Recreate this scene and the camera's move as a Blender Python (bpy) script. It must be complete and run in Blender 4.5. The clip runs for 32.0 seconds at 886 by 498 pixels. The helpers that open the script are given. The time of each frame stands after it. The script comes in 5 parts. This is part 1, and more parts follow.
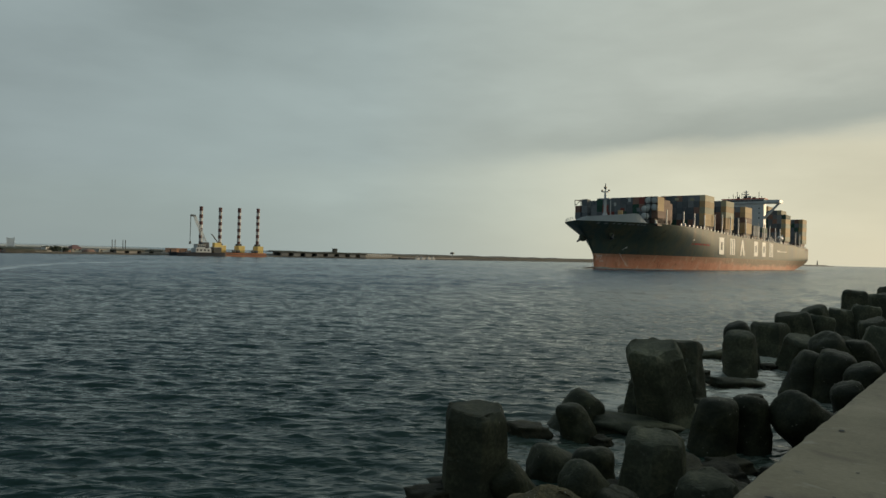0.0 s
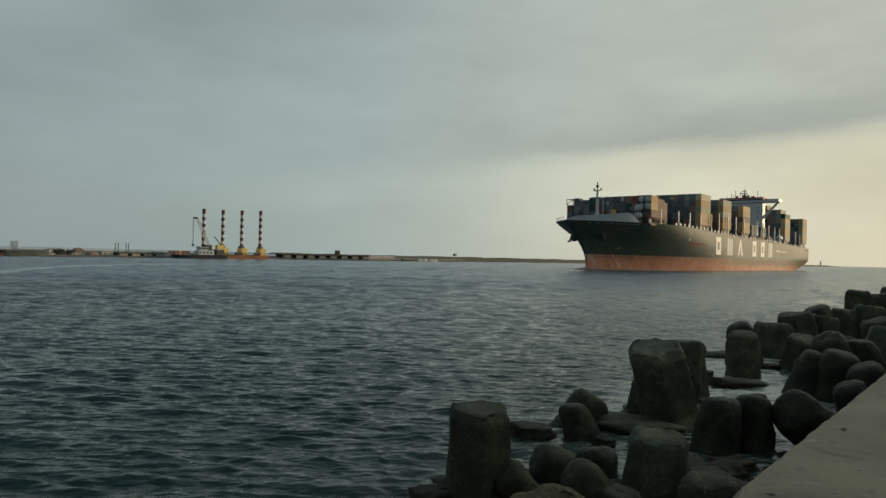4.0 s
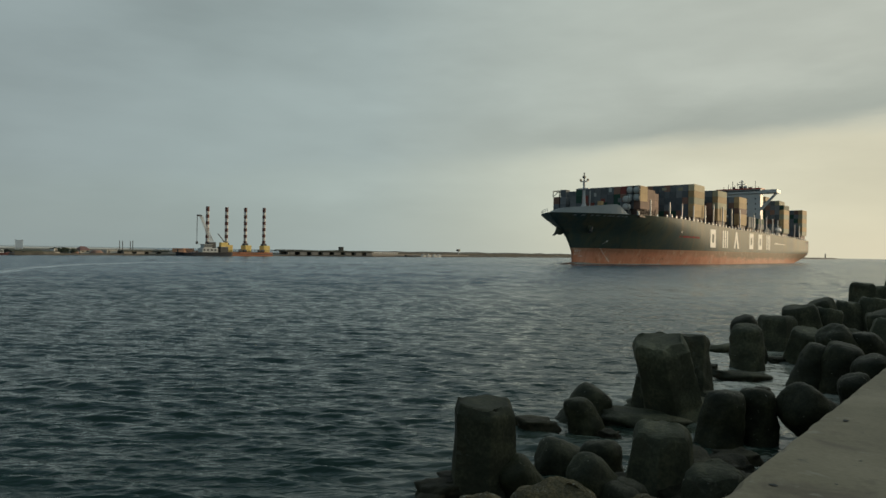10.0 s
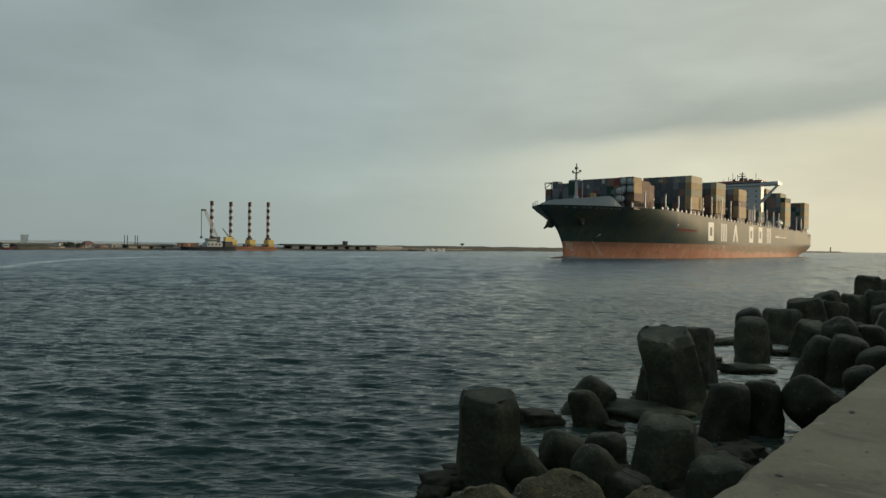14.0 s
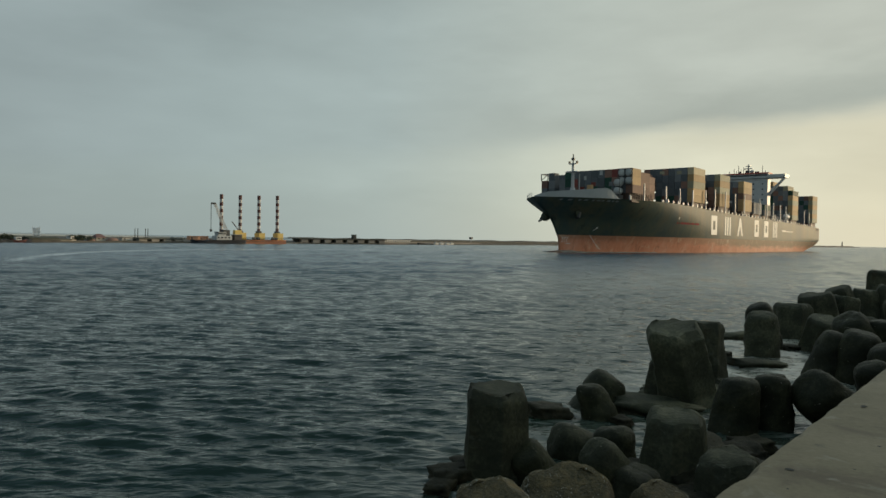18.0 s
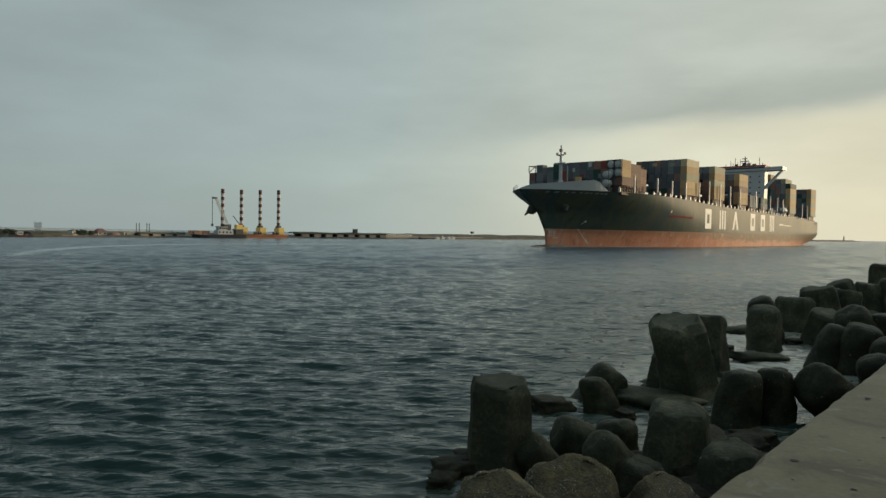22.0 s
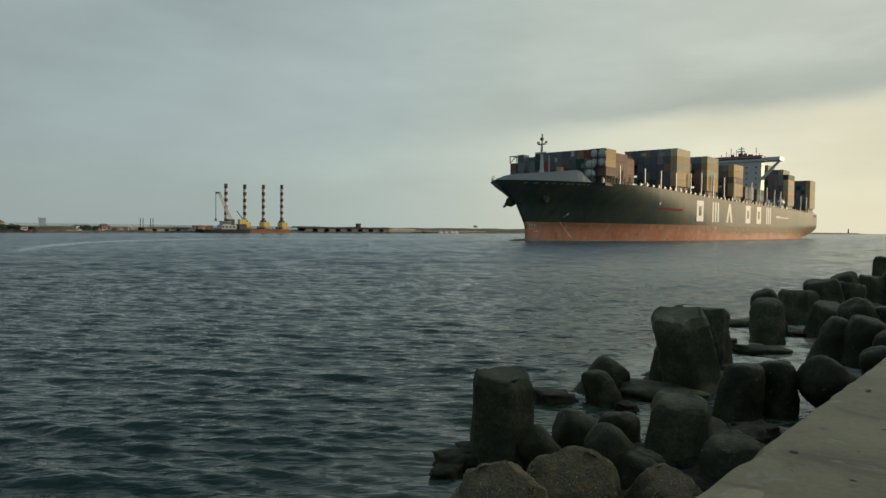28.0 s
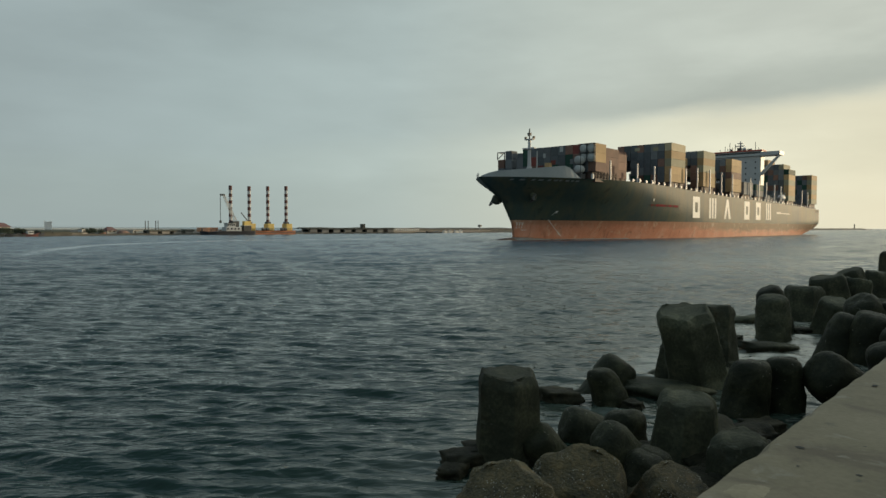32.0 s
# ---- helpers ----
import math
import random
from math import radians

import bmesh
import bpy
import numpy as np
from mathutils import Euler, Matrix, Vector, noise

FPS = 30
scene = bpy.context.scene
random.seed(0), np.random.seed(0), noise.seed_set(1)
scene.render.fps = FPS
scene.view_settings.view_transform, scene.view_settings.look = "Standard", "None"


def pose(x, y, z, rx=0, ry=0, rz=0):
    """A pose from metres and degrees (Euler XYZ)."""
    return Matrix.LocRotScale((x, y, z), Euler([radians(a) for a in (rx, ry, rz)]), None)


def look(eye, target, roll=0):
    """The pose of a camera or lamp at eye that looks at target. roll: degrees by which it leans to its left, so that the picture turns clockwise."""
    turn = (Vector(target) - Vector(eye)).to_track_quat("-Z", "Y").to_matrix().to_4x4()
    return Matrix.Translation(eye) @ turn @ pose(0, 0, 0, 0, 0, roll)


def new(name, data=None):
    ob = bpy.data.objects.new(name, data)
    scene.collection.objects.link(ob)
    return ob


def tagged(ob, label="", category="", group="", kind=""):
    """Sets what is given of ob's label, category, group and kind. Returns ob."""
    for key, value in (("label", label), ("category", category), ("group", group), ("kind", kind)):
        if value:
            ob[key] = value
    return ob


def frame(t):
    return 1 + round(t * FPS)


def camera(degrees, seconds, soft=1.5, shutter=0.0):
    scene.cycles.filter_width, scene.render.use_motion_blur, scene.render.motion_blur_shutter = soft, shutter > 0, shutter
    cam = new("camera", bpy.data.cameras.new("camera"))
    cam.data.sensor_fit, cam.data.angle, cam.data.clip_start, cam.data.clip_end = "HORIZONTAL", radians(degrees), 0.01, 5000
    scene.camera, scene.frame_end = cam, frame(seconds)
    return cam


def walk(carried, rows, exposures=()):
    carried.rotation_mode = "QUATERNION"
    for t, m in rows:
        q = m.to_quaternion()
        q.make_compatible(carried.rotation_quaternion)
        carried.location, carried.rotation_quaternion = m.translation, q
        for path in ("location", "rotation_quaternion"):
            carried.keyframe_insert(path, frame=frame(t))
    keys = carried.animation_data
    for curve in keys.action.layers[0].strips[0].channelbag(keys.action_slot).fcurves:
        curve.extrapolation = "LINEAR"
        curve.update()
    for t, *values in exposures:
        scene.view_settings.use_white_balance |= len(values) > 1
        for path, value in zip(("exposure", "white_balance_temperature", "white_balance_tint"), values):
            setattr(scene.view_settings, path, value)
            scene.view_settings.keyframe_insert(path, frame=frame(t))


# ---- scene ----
cam = camera(67.2, 32.0, soft=1.5)
walk(cam, [
    (0, pose(0.018, 0.090, 3.942, 90.486, -1.568, -2.335)),
    (0.5, pose(0.025, 0.103, 3.944, 90.401, -1.500, -2.336)),
    (1, pose(0.023, 0.108, 3.942, 90.386, -1.404, -2.359)),
    (1.5, pose(0.006, 0.092, 3.942, 90.351, -1.335, -2.438)),
    (2, pose(0.015, 0.069, 3.938, 90.417, -1.335, -2.332)),
    (2.5, pose(0.009, 0.051, 3.942, 90.511, -1.282, -2.257)),
    (3, pose(-0.004, 0.018, 3.947, 90.592, -1.281, -2.183)),
    (3.5, pose(0.007, 0.030, 3.937, 90.604, -1.335, -2.148)),
    (5.5, pose(0.012, 0.043, 3.926, 90.678, -1.346, -2.058)),
    (6, pose(0.012, 0.034, 3.930, 90.682, -1.282, -2.050)),
    (6.5, pose(0.014, 0.047, 3.925, 90.693, -1.265, -2.045)),
    (7, pose(0.016, 0.035, 3.921, 90.712, -1.235, -2.039)),
    (7.5, pose(0.022, 0.044, 3.925, 90.676, -1.130, -2.072)),
    (8, pose(0.014, 0.025, 3.923, 90.651, -1.076, -2.087)),
    (8.5, pose(0.009, 0.004, 3.921, 90.630, -1.017, -2.030)),
    (9, pose(0.013, 0.000, 3.921, 90.509, -1.024, -1.970)),
    (9.5, pose(0.016, -0.000, 3.932, 90.356, -0.930, -1.894)),
    (10, pose(-0.004, -0.033, 3.939, 90.227, -0.904, -1.818)),
    (10.5, pose(0.007, -0.013, 3.928, 90.176, -0.918, -1.738)),
    (11, pose(0.019, 0.010, 3.921, 90.118, -0.855, -1.696)),
    (11.5, pose(0.017, 0.001, 3.913, 90.088, -0.896, -1.629)),
    (12, pose(0.013, 0.004, 3.919, 90.008, -0.864, -1.586)),
    (12.5, pose(0.001, -0.005, 3.915, 89.960, -0.876, -1.580)),
    (13, pose(0.005, 0.021, 3.905, 89.876, -0.863, -1.561)),
    (13.5, pose(0.003, 0.010, 3.908, 89.785, -0.803, -1.542)),
    (14, pose(-0.008, -0.019, 3.911, 89.719, -0.824, -1.479)),
    (14.5, pose(-0.004, 0.002, 3.898, 89.652, -0.882, -1.441)),
    (16.5, pose(-0.000, 0.021, 3.887, 89.422, -0.886, -0.949)),
    (17, pose(0.008, 0.030, 3.885, 89.314, -0.952, -0.836)),
    (17.5, pose(-0.005, 0.004, 3.894, 89.250, -0.953, -0.794)),
    (18, pose(-0.003, 0.009, 3.892, 89.170, -0.948, -0.735)),
    (18.5, pose(-0.014, 0.024, 3.889, 89.103, -0.973, -0.693)),
    (19, pose(-0.032, 0.023, 3.883, 89.049, -1.036, -0.663)),
    (19.5, pose(-0.051, 0.022, 3.874, 88.916, -1.060, -0.662)),
    (20, pose(-0.049, 0.029, 3.871, 88.771, -1.059, -0.661)),
    (20.5, pose(-0.044, 0.019, 3.870, 88.683, -1.028, -0.663)),
    (21, pose(-0.039, 0.006, 3.879, 88.640, -0.909, -0.673)),
    (21.5, pose(-0.030, 0.007, 3.871, 88.631, -0.941, -0.689)),
    (22, pose(-0.035, 0.002, 3.874, 88.689, -0.910, -0.633)),
    (22.5, pose(-0.025, 0.017, 3.871, 88.673, -0.881, -0.591)),
    (23, pose(-0.027, 0.010, 3.875, 88.662, -0.843, -0.521)),
    (23.5, pose(-0.024, 0.003, 3.870, 88.663, -0.835, -0.464)),
    (24, pose(-0.022, 0.002, 3.877, 88.641, -0.760, -0.426)),
    (24.5, pose(-0.019, -0.002, 3.877, 88.669, -0.703, -0.362)),
    (25, pose(-0.020, -0.018, 3.876, 88.669, -0.704, -0.290)),
    (25.5, pose(-0.019, -0.021, 3.876, 88.620, -0.698, -0.270)),
    (27.5, pose(-0.021, -0.035, 3.870, 88.296, -0.736, -0.345)),
    (28, pose(-0.016, -0.020, 3.870, 88.180, -0.726, -0.354)),
    (28.5, pose(-0.026, -0.027, 3.867, 88.139, -0.744, -0.253)),
    (29, pose(-0.031, -0.032, 3.873, 88.036, -0.726, -0.229)),
    (29.5, pose(-0.018, -0.016, 3.865, 88.061, -0.655, -0.172)),
    (30, pose(-0.007, -0.022, 3.862, 88.120, -0.545, -0.111)),
    (30.5, pose(-0.009, -0.022, 3.869, 88.104, -0.439, -0.096)),
    (31, pose(-0.016, -0.026, 3.862, 88.126, -0.411, -0.058)),
    (31.5, pose(-0.015, -0.034, 3.866, 88.113, -0.226, -0.022)),
    (32, pose(-0.012, -0.036, 3.867, 88.144, -0.129, 0.012)),
], exposures=[(0, -0.20), (6, -0.20), (13, -0.16), (19, -0.08), (28, 0.0), (32, 0.04)])

# ---- light ----
SUN_AZ, SUN_EL, GLOW_AZ = 65.0, 6.5, 67.0
sun_to = Vector((math.sin(radians(SUN_AZ)) * math.cos(radians(SUN_EL)),
                 math.cos(radians(SUN_AZ)) * math.cos(radians(SUN_EL)), math.sin(radians(SUN_EL))))
sun = new("sun", bpy.data.lights.new("sun", "SUN"))
sun.data.energy, sun.data.angle, sun.data.color = 2.3, radians(1.5), (1.0, 0.76, 0.46)
sun.matrix_world = look(sun_to * 50, (0, 0, 0))


def nt(tree, kind, **kw):
    n = tree.nodes.new(kind)
    for k, v in kw.items():
        n.inputs[k.replace("_", " ")].default_value = v
    return n


def mth(tree, op, a, b=None, clamp=False):
    n = tree.nodes.new("ShaderNodeMath")
    n.operation, n.use_clamp = op, clamp
    for i, v in enumerate((a, b)):
        if v is None:
            continue
        if isinstance(v, (int, float)):
            n.inputs[i].default_value = v
        else:
            tree.links.new(v, n.inputs[i])
    return n.outputs[0]


def mixc(tree, fac, a, b, mode="MIX"):
    n = tree.nodes.new("ShaderNodeMix")
    n.data_type, n.blend_type = "RGBA", mode
    for i, v in ((0, fac), (6, a), (7, b)):
        if isinstance(v, (int, float)):
            n.inputs[i].default_value = v
        elif isinstance(v, (tuple, list)):
            n.inputs[i].default_value = (*v, 1.0)
        else:
            tree.links.new(v, n.inputs[i])
    return n.outputs[2]


def ramp(tree, fac, stops):
    n = tree.nodes.new("ShaderNodeValToRGB")
    while len(n.color_ramp.elements) < len(stops):
        n.color_ramp.elements.new(0.5)
    for e, (pos, col) in zip(n.color_ramp.elements, stops):
        e.position, e.color = pos, (*col, 1.0)
    tree.links.new(fac, n.inputs[0])
    return n.outputs[0]


def remap(tree, v, a, b, c=0.0, d=1.0):
    n = tree.nodes.new("ShaderNodeMapRange")
    n.interpolation_type = "SMOOTHSTEP"
    for i, x in enumerate((a, b, c, d)):
        n.inputs[i + 1].default_value = x
    tree.links.new(v, n.inputs[0])
    return n.outputs[0]


def build_world():
    w = bpy.data.worlds.new("sky")
    w.use_nodes = True
    scene.world = w
    t = w.node_tree
    t.nodes.clear()
    co = t.nodes.new("ShaderNodeTexCoord")
    xyz = t.nodes.new("ShaderNodeSeparateXYZ")
    t.links.new(co.outputs["Generated"], xyz.inputs[0])
    x, y, z = xyz.outputs
    toward = mth(t, "ADD", mth(t, "MULTIPLY", x, math.sin(radians(GLOW_AZ))), mth(t, "MULTIPLY", y, math.cos(radians(GLOW_AZ))))
    # layered cloud: flat streaks, broad and fine
    mp = t.nodes.new("ShaderNodeMapping")
    mp.inputs["Scale"].default_value = (1.6, 1.6, 5.5)
    mp.inputs["Rotation"].default_value = (0.0, radians(-7), 0.0)
    mp.inputs["Location"].default_value = (0.35, 0.0, 0.2)
    t.links.new(co.outputs["Generated"], mp.inputs[0])
    big = nt(t, "ShaderNodeTexNoise", Scale=1.1, Detail=5.0, Roughness=0.5)
    t.links.new(mp.outputs[0], big.inputs["Vector"])
    fine = nt(t, "ShaderNodeTexNoise", Scale=3.5, Detail=6.0, Roughness=0.55)
    t.links.new(mp.outputs[0], fine.inputs["Vector"])
    # brightness grows towards the sun; a cloud bank with a sharp lower edge slants up that way
    sweep = remap(t, toward, -0.25, 0.95)
    col = ramp(t, sweep, [(0.0, (0.338, 0.395, 0.386)), (0.18, (0.358, 0.42, 0.402)), (0.45, (0.43, 0.495, 0.465)), (0.72, (0.53, 0.57, 0.50)), (1.0, (0.62, 0.63, 0.53))])
    zenith = remap(t, z, 0.33, 0.56)
    high = ramp(t, sweep, [(0.0, (0.185, 0.272, 0.335)), (0.45, (0.47, 0.585, 0.63)), (0.7, (0.96, 1.05, 0.98)), (1.0, (1.55, 1.64, 1.45))])
    col = mixc(t, zenith, col, high)
    wob = mth(t, "MULTIPLY", mth(t, "SUBTRACT", fine.outputs[0], 0.5), 0.05)
    rise = mth(t, "SUBTRACT", mth(t, "ADD", z, wob), mth(t, "ADD", mth(t, "MULTIPLY", x, 0.081), 0.133))
    below = mth(t, "MULTIPLY", remap(t, rise, 0.016, -0.024), remap(t, x, -0.05, 0.34, 0.35, 1.0))
    bank = mth(t, "MULTIPLY", remap(t, rise, 0.085, 0.005), mth(t, "SUBTRACT", 1.0, below))
    reach = remap(t, x, -0.12, 0.42)
    bank = mth(t, "MULTIPLY", bank, mth(t, "MULTIPLY", reach, remap(t, big.outputs[0], 0.30, 0.62, 0.55, 1.0)))
    col = mixc(t, bank, col, (0.425, 0.45, 0.385))
    low = ramp(t, sweep, [(0.0, (0.358, 0.42, 0.391)), (0.18, (0.388, 0.45, 0.407)), (0.45, (0.50, 0.555, 0.485)), (0.72, (0.68, 0.685, 0.545)), (1.0, (0.84, 0.77, 0.56))])
    col = mixc(t, below, col, low)
    soft = mth(t, "MULTIPLY", mth(t, "ADD", mth(t, "SUBTRACT", remap(t, big.outputs[0], 0.3, 0.7), 0.5), mth(t, "MULTIPLY", mth(t, "SUBTRACT", fine.outputs[0], 0.5), 1.0)), 0.21)
    shade = mth(t, "ADD", mth(t, "MULTIPLY", soft, remap(t, z, 0.0, 0.10, 0.3, 1.0)), 1.0)
    cmb = t.nodes.new("ShaderNodeCombineXYZ")
    for i in range(3):
        t.links.new(shade, cmb.inputs[i])
    col = mixc(t, 1.0, col, cmb.outputs[0], "MULTIPLY")
    col = mixc(t, 1.0, col, (0.962, 1.0, 1.035), "MULTIPLY")
    sky = t.nodes.new("ShaderNodeTexSky")
    sky.sky_type, sky.sun_disc = "NISHITA", False
    sky.sun_elevation, sky.sun_rotation = radians(SUN_EL), radians(SUN_AZ)
    skyc = mixc(t, 1.0, sky.outputs[0], (0.08, 0.08, 0.08), "MULTIPLY")
    col = mixc(t, 0.92, skyc, col)
    bg = t.nodes.new("ShaderNodeBackground")
    t.links.new(col, bg.inputs[0])
    bg.inputs[1].default_value = 1.0
    out = t.nodes.new("ShaderNodeOutputWorld")
    t.links.new(bg.outputs[0], out.inputs[0])


build_world()


# ---- materials ----
def material(name, colors, rough=0.7, metal=0.0, scale=3.0, fine=25.0, bump=0.0, bump_dist=0.02, spec=0.5, spread=0.0, world_space=False, streak=1.0):
    """Two scales of noise between the colours; bump from the fine one; spread: random shift of value per object."""
    m = bpy.data.materials.new(name)
    m.use_nodes = True
    t = m.node_tree
    b = t.nodes["Principled BSDF"]
    co = t.nodes.new("ShaderNodeTexCoord")
    vec = co.outputs["Object"]
    if streak != 1.0:
        mp = t.nodes.new("ShaderNodeMapping")
        mp.inputs["Scale"].default_value = (1, 1, streak)
        t.links.new(vec, mp.inputs[0])
        vec = mp.outputs[0]
    n1 = nt(t, "ShaderNodeTexNoise", Scale=scale, Detail=5.0, Roughness=0.6)
    n2 = nt(t, "ShaderNodeTexNoise", Scale=fine, Detail=4.0, Roughness=0.6)
    t.links.new(vec, n1.inputs["Vector"])
    t.links.new(vec, n2.inputs["Vector"])
    f = mth(t, "ADD", mth(t, "MULTIPLY", n1.outputs[0], 0.7), mth(t, "MULTIPLY", n2.outputs[0], 0.3))
    k = len(colors)
    col = ramp(t, f, [(0.32 + 0.36 * i / max(1, k - 1), c) for i, c in enumerate(colors)])
    if spread:
        info = t.nodes.new("ShaderNodeObjectInfo")
        hsv = t.nodes.new("ShaderNodeHueSaturation")
        t.links.new(col, hsv.inputs["Color"])
        v = mth(t, "ADD", mth(t, "MULTIPLY", info.outputs["Random"], 2 * spread), 1 - spread)
        t.links.new(v, hsv.inputs["Value"])
        col = hsv.outputs[0]
    t.links.new(col, b.inputs["Base Color"])
    b.inputs["Roughness"].default_value, b.inputs["Metallic"].default_value = rough, metal
    b.inputs["Specular IOR Level"].default_value = spec
    if bump:
        bp = nt(t, "ShaderNodeBump", Strength=bump, Distance=bump_dist)
        t.links.new(f, bp.inputs["Height"])
        t.links.new(bp.outputs[0], b.inputs["Normal"])
    return m


def water_material():
    m = bpy.data.materials.new("sea_water")
    m.use_nodes = True
    t = m.node_tree
    b = t.nodes["Principled BSDF"]
    co = t.nodes.new("ShaderNodeTexCoord")
    big = nt(t, "ShaderNodeTexNoise", Scale=0.02, Detail=4.0)
    t.links.new(co.outputs["Object"], big.inputs["Vector"])
    col = ramp(t, big.outputs[0], [(0.35, (0.0072, 0.0225, 0.0145)), (0.65, (0.0120, 0.0315, 0.0205))])
    t.links.new(col, b.inputs["Base Color"])
    b.inputs["IOR"].default_value = 1.33
    mp = t.nodes.new("ShaderNodeMapping")
    mp.inputs["Rotation"].default_value = (0, 0, radians(14))
    mp.inputs["Scale"].default_value = (0.42, 2.0, 1.0)
    t.links.new(co.outputs["Object"], mp.inputs[0])
    n1 = nt(t, "ShaderNodeTexNoise", Scale=4.6, Detail=2.5, Roughness=0.5, Distortion=0.2)
    n2 = nt(t, "ShaderNodeTexNoise", Scale=1.7, Detail=1.5, Roughness=0.55, Distortion=0.2)
    m2 = t.nodes.new("ShaderNodeMapping")
    m2.inputs["Rotation"].default_value = (0, 0, radians(-9))
    m2.inputs["Scale"].default_value = (0.5, 1.7, 1.0)
    t.links.new(co.outputs["Object"], m2.inputs[0])
    t.links.new(m2.outputs[0], n1.inputs["Vector"])
    t.links.new(mp.outputs[0], n2.inputs["Vector"])
    # calm slicks lie in long bands
    ms = t.nodes.new("ShaderNodeMapping")
    ms.inputs["Rotation"].default_value = (0, 0, radians(-38))
    ms.inputs["Scale"].default_value = (0.030, 0.006, 1.0)
    t.links.new(co.outputs["Object"], ms.inputs[0])
    slick = nt(t, "ShaderNodeTexNoise", Scale=1.0, Detail=3.0, Roughness=0.5)
    t.links.new(ms.outputs[0], slick.inputs["Vector"])
    wind = remap(t, slick.outputs[0], 0.36, 0.52, 0.7, 1.0)
    # one long glassy streak off the far bank
    mk = t.nodes.new("ShaderNodeMapping")
    mk.vector_type = "TEXTURE"
    mk.inputs["Rotation"].default_value = (0, 0, radians(70))
    geo = t.nodes.new("ShaderNodeNewGeometry")
    t.links.new(geo.outputs["Position"], mk.inputs[0])
    sx = t.nodes.new("ShaderNodeSeparateXYZ")
    t.links.new(mk.outputs[0], sx.inputs[0])
    wobble = nt(t, "ShaderNodeTexNoise", Scale=0.02, Detail=3.0)
    t.links.new(co.outputs["Object"], wobble.inputs["Vector"])
    run = mth(t, "SUBTRACT", sx.outputs[0], 137.7)
    arc = mth(t, "ADD", sx.outputs[1], mth(t, "SUBTRACT", mth(t, "MULTIPLY", mth(t, "MULTIPLY", run, run), 0.00732), 122.6))
    off = mth(t, "ABSOLUTE", mth(t, "ADD", arc, mth(t, "MULTIPLY", mth(t, "SUBTRACT", wobble.outputs[0], 0.5), 10.0)))
    off = mth(t, "ADD", off, remap(t, mth(t, "ABSOLUTE", run), 62.0, 95.0, 0.0, 8.0))
    wind = mth(t, "MULTIPLY", wind, remap(t, off, 0.3, 3.2, 0.45, 1.0))
    # ripple strength rises with distance, tuned to the camera's view
    pos = t.nodes.new("ShaderNodeSeparateXYZ")
    t.links.new(co.outputs["Object"], pos.inputs[0])
    # out in the channel most wavelets are too fine to be modelled one by one: they widen the gloss instead
    t.links.new(mth(t, "MULTIPLY", remap(t, pos.outputs[1], 14.0, 120.0, 0.06, 0.21), remap(t, off, 0.4, 3.2, 0.4, 1.0)), b.inputs["Roughness"])
    wind = mth(t, "MULTIPLY", wind, remap(t, pos.outputs[1], 18.0, 75.0, 0.9, 1.1))
    # churned wash between the armour blocks, out of the wind, sky shine painted in
    at = t.nodes.new("ShaderNodeSeparateXYZ")
    t.links.new(geo.outputs["Position"], at.inputs[0])
    perp = mth(t, "SUBTRACT", mth(t, "MULTIPLY", mth(t, "SUBTRACT", at.outputs[0], 4.0), 0.776), mth(t, "MULTIPLY", mth(t, "SUBTRACT", at.outputs[1], 15.5), 0.63))
    froth = nt(t, "ShaderNodeTexNoise", Scale=0.9, Detail=5.0, Roughness=0.6, Distortion=0.6)
    t.links.new(co.outputs["Object"], froth.inputs["Vector"])
    wash_shine = mth(t, "MULTIPLY", remap(t, perp, -2.2, -0.2), remap(t, froth.outputs[0], 0.32, 0.56, 0.25, 0.95))
    wash_shine = mth(t, "MULTIPLY", wash_shine, remap(t, at.outputs[1], 14.0, 20.0, 0.15, 1.0))
    wind = mth(t, "MULTIPLY", wind, remap(t, wash_shine, 0.0, 0.8, 1.0, 0.45))
    # calm zone set to suit the view; pale colour stands for reflected sky
    bright_zone = mth(t, "MULTIPLY", remap(t, perp, -42.0, -8.0), remap(t, at.outputs[1], 36.0, 75.0))
    wind = mth(t, "MULTIPLY", wind, remap(t, bright_zone, 0.0, 1.0, 1.0, 0.6))
    # base colour lifted blue-grey with distance, in place of reflected far sky
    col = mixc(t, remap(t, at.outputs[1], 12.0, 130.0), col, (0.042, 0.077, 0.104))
    # pale tone painted in for the bright sky this zone should mirror
    col = mixc(t, bright_zone, col, (0.138, 0.145, 0.122))
    t.links.new(mixc(t, wash_shine, col, (0.25, 0.25, 0.205)), b.inputs["Base Color"])
    b1 = nt(t, "ShaderNodeBump", Distance=0.075)
    b2 = nt(t, "ShaderNodeBump", Distance=0.09)
    for bp, n in ((b1, n1), (b2, n2)):
        t.links.new(n.outputs[0], bp.inputs["Height"])
        t.links.new(wind, bp.inputs["Strength"])
    t.links.new(b2.outputs[0], b1.inputs["Normal"])
    t.links.new(b1.outputs[0], b.inputs["Normal"])
    return m


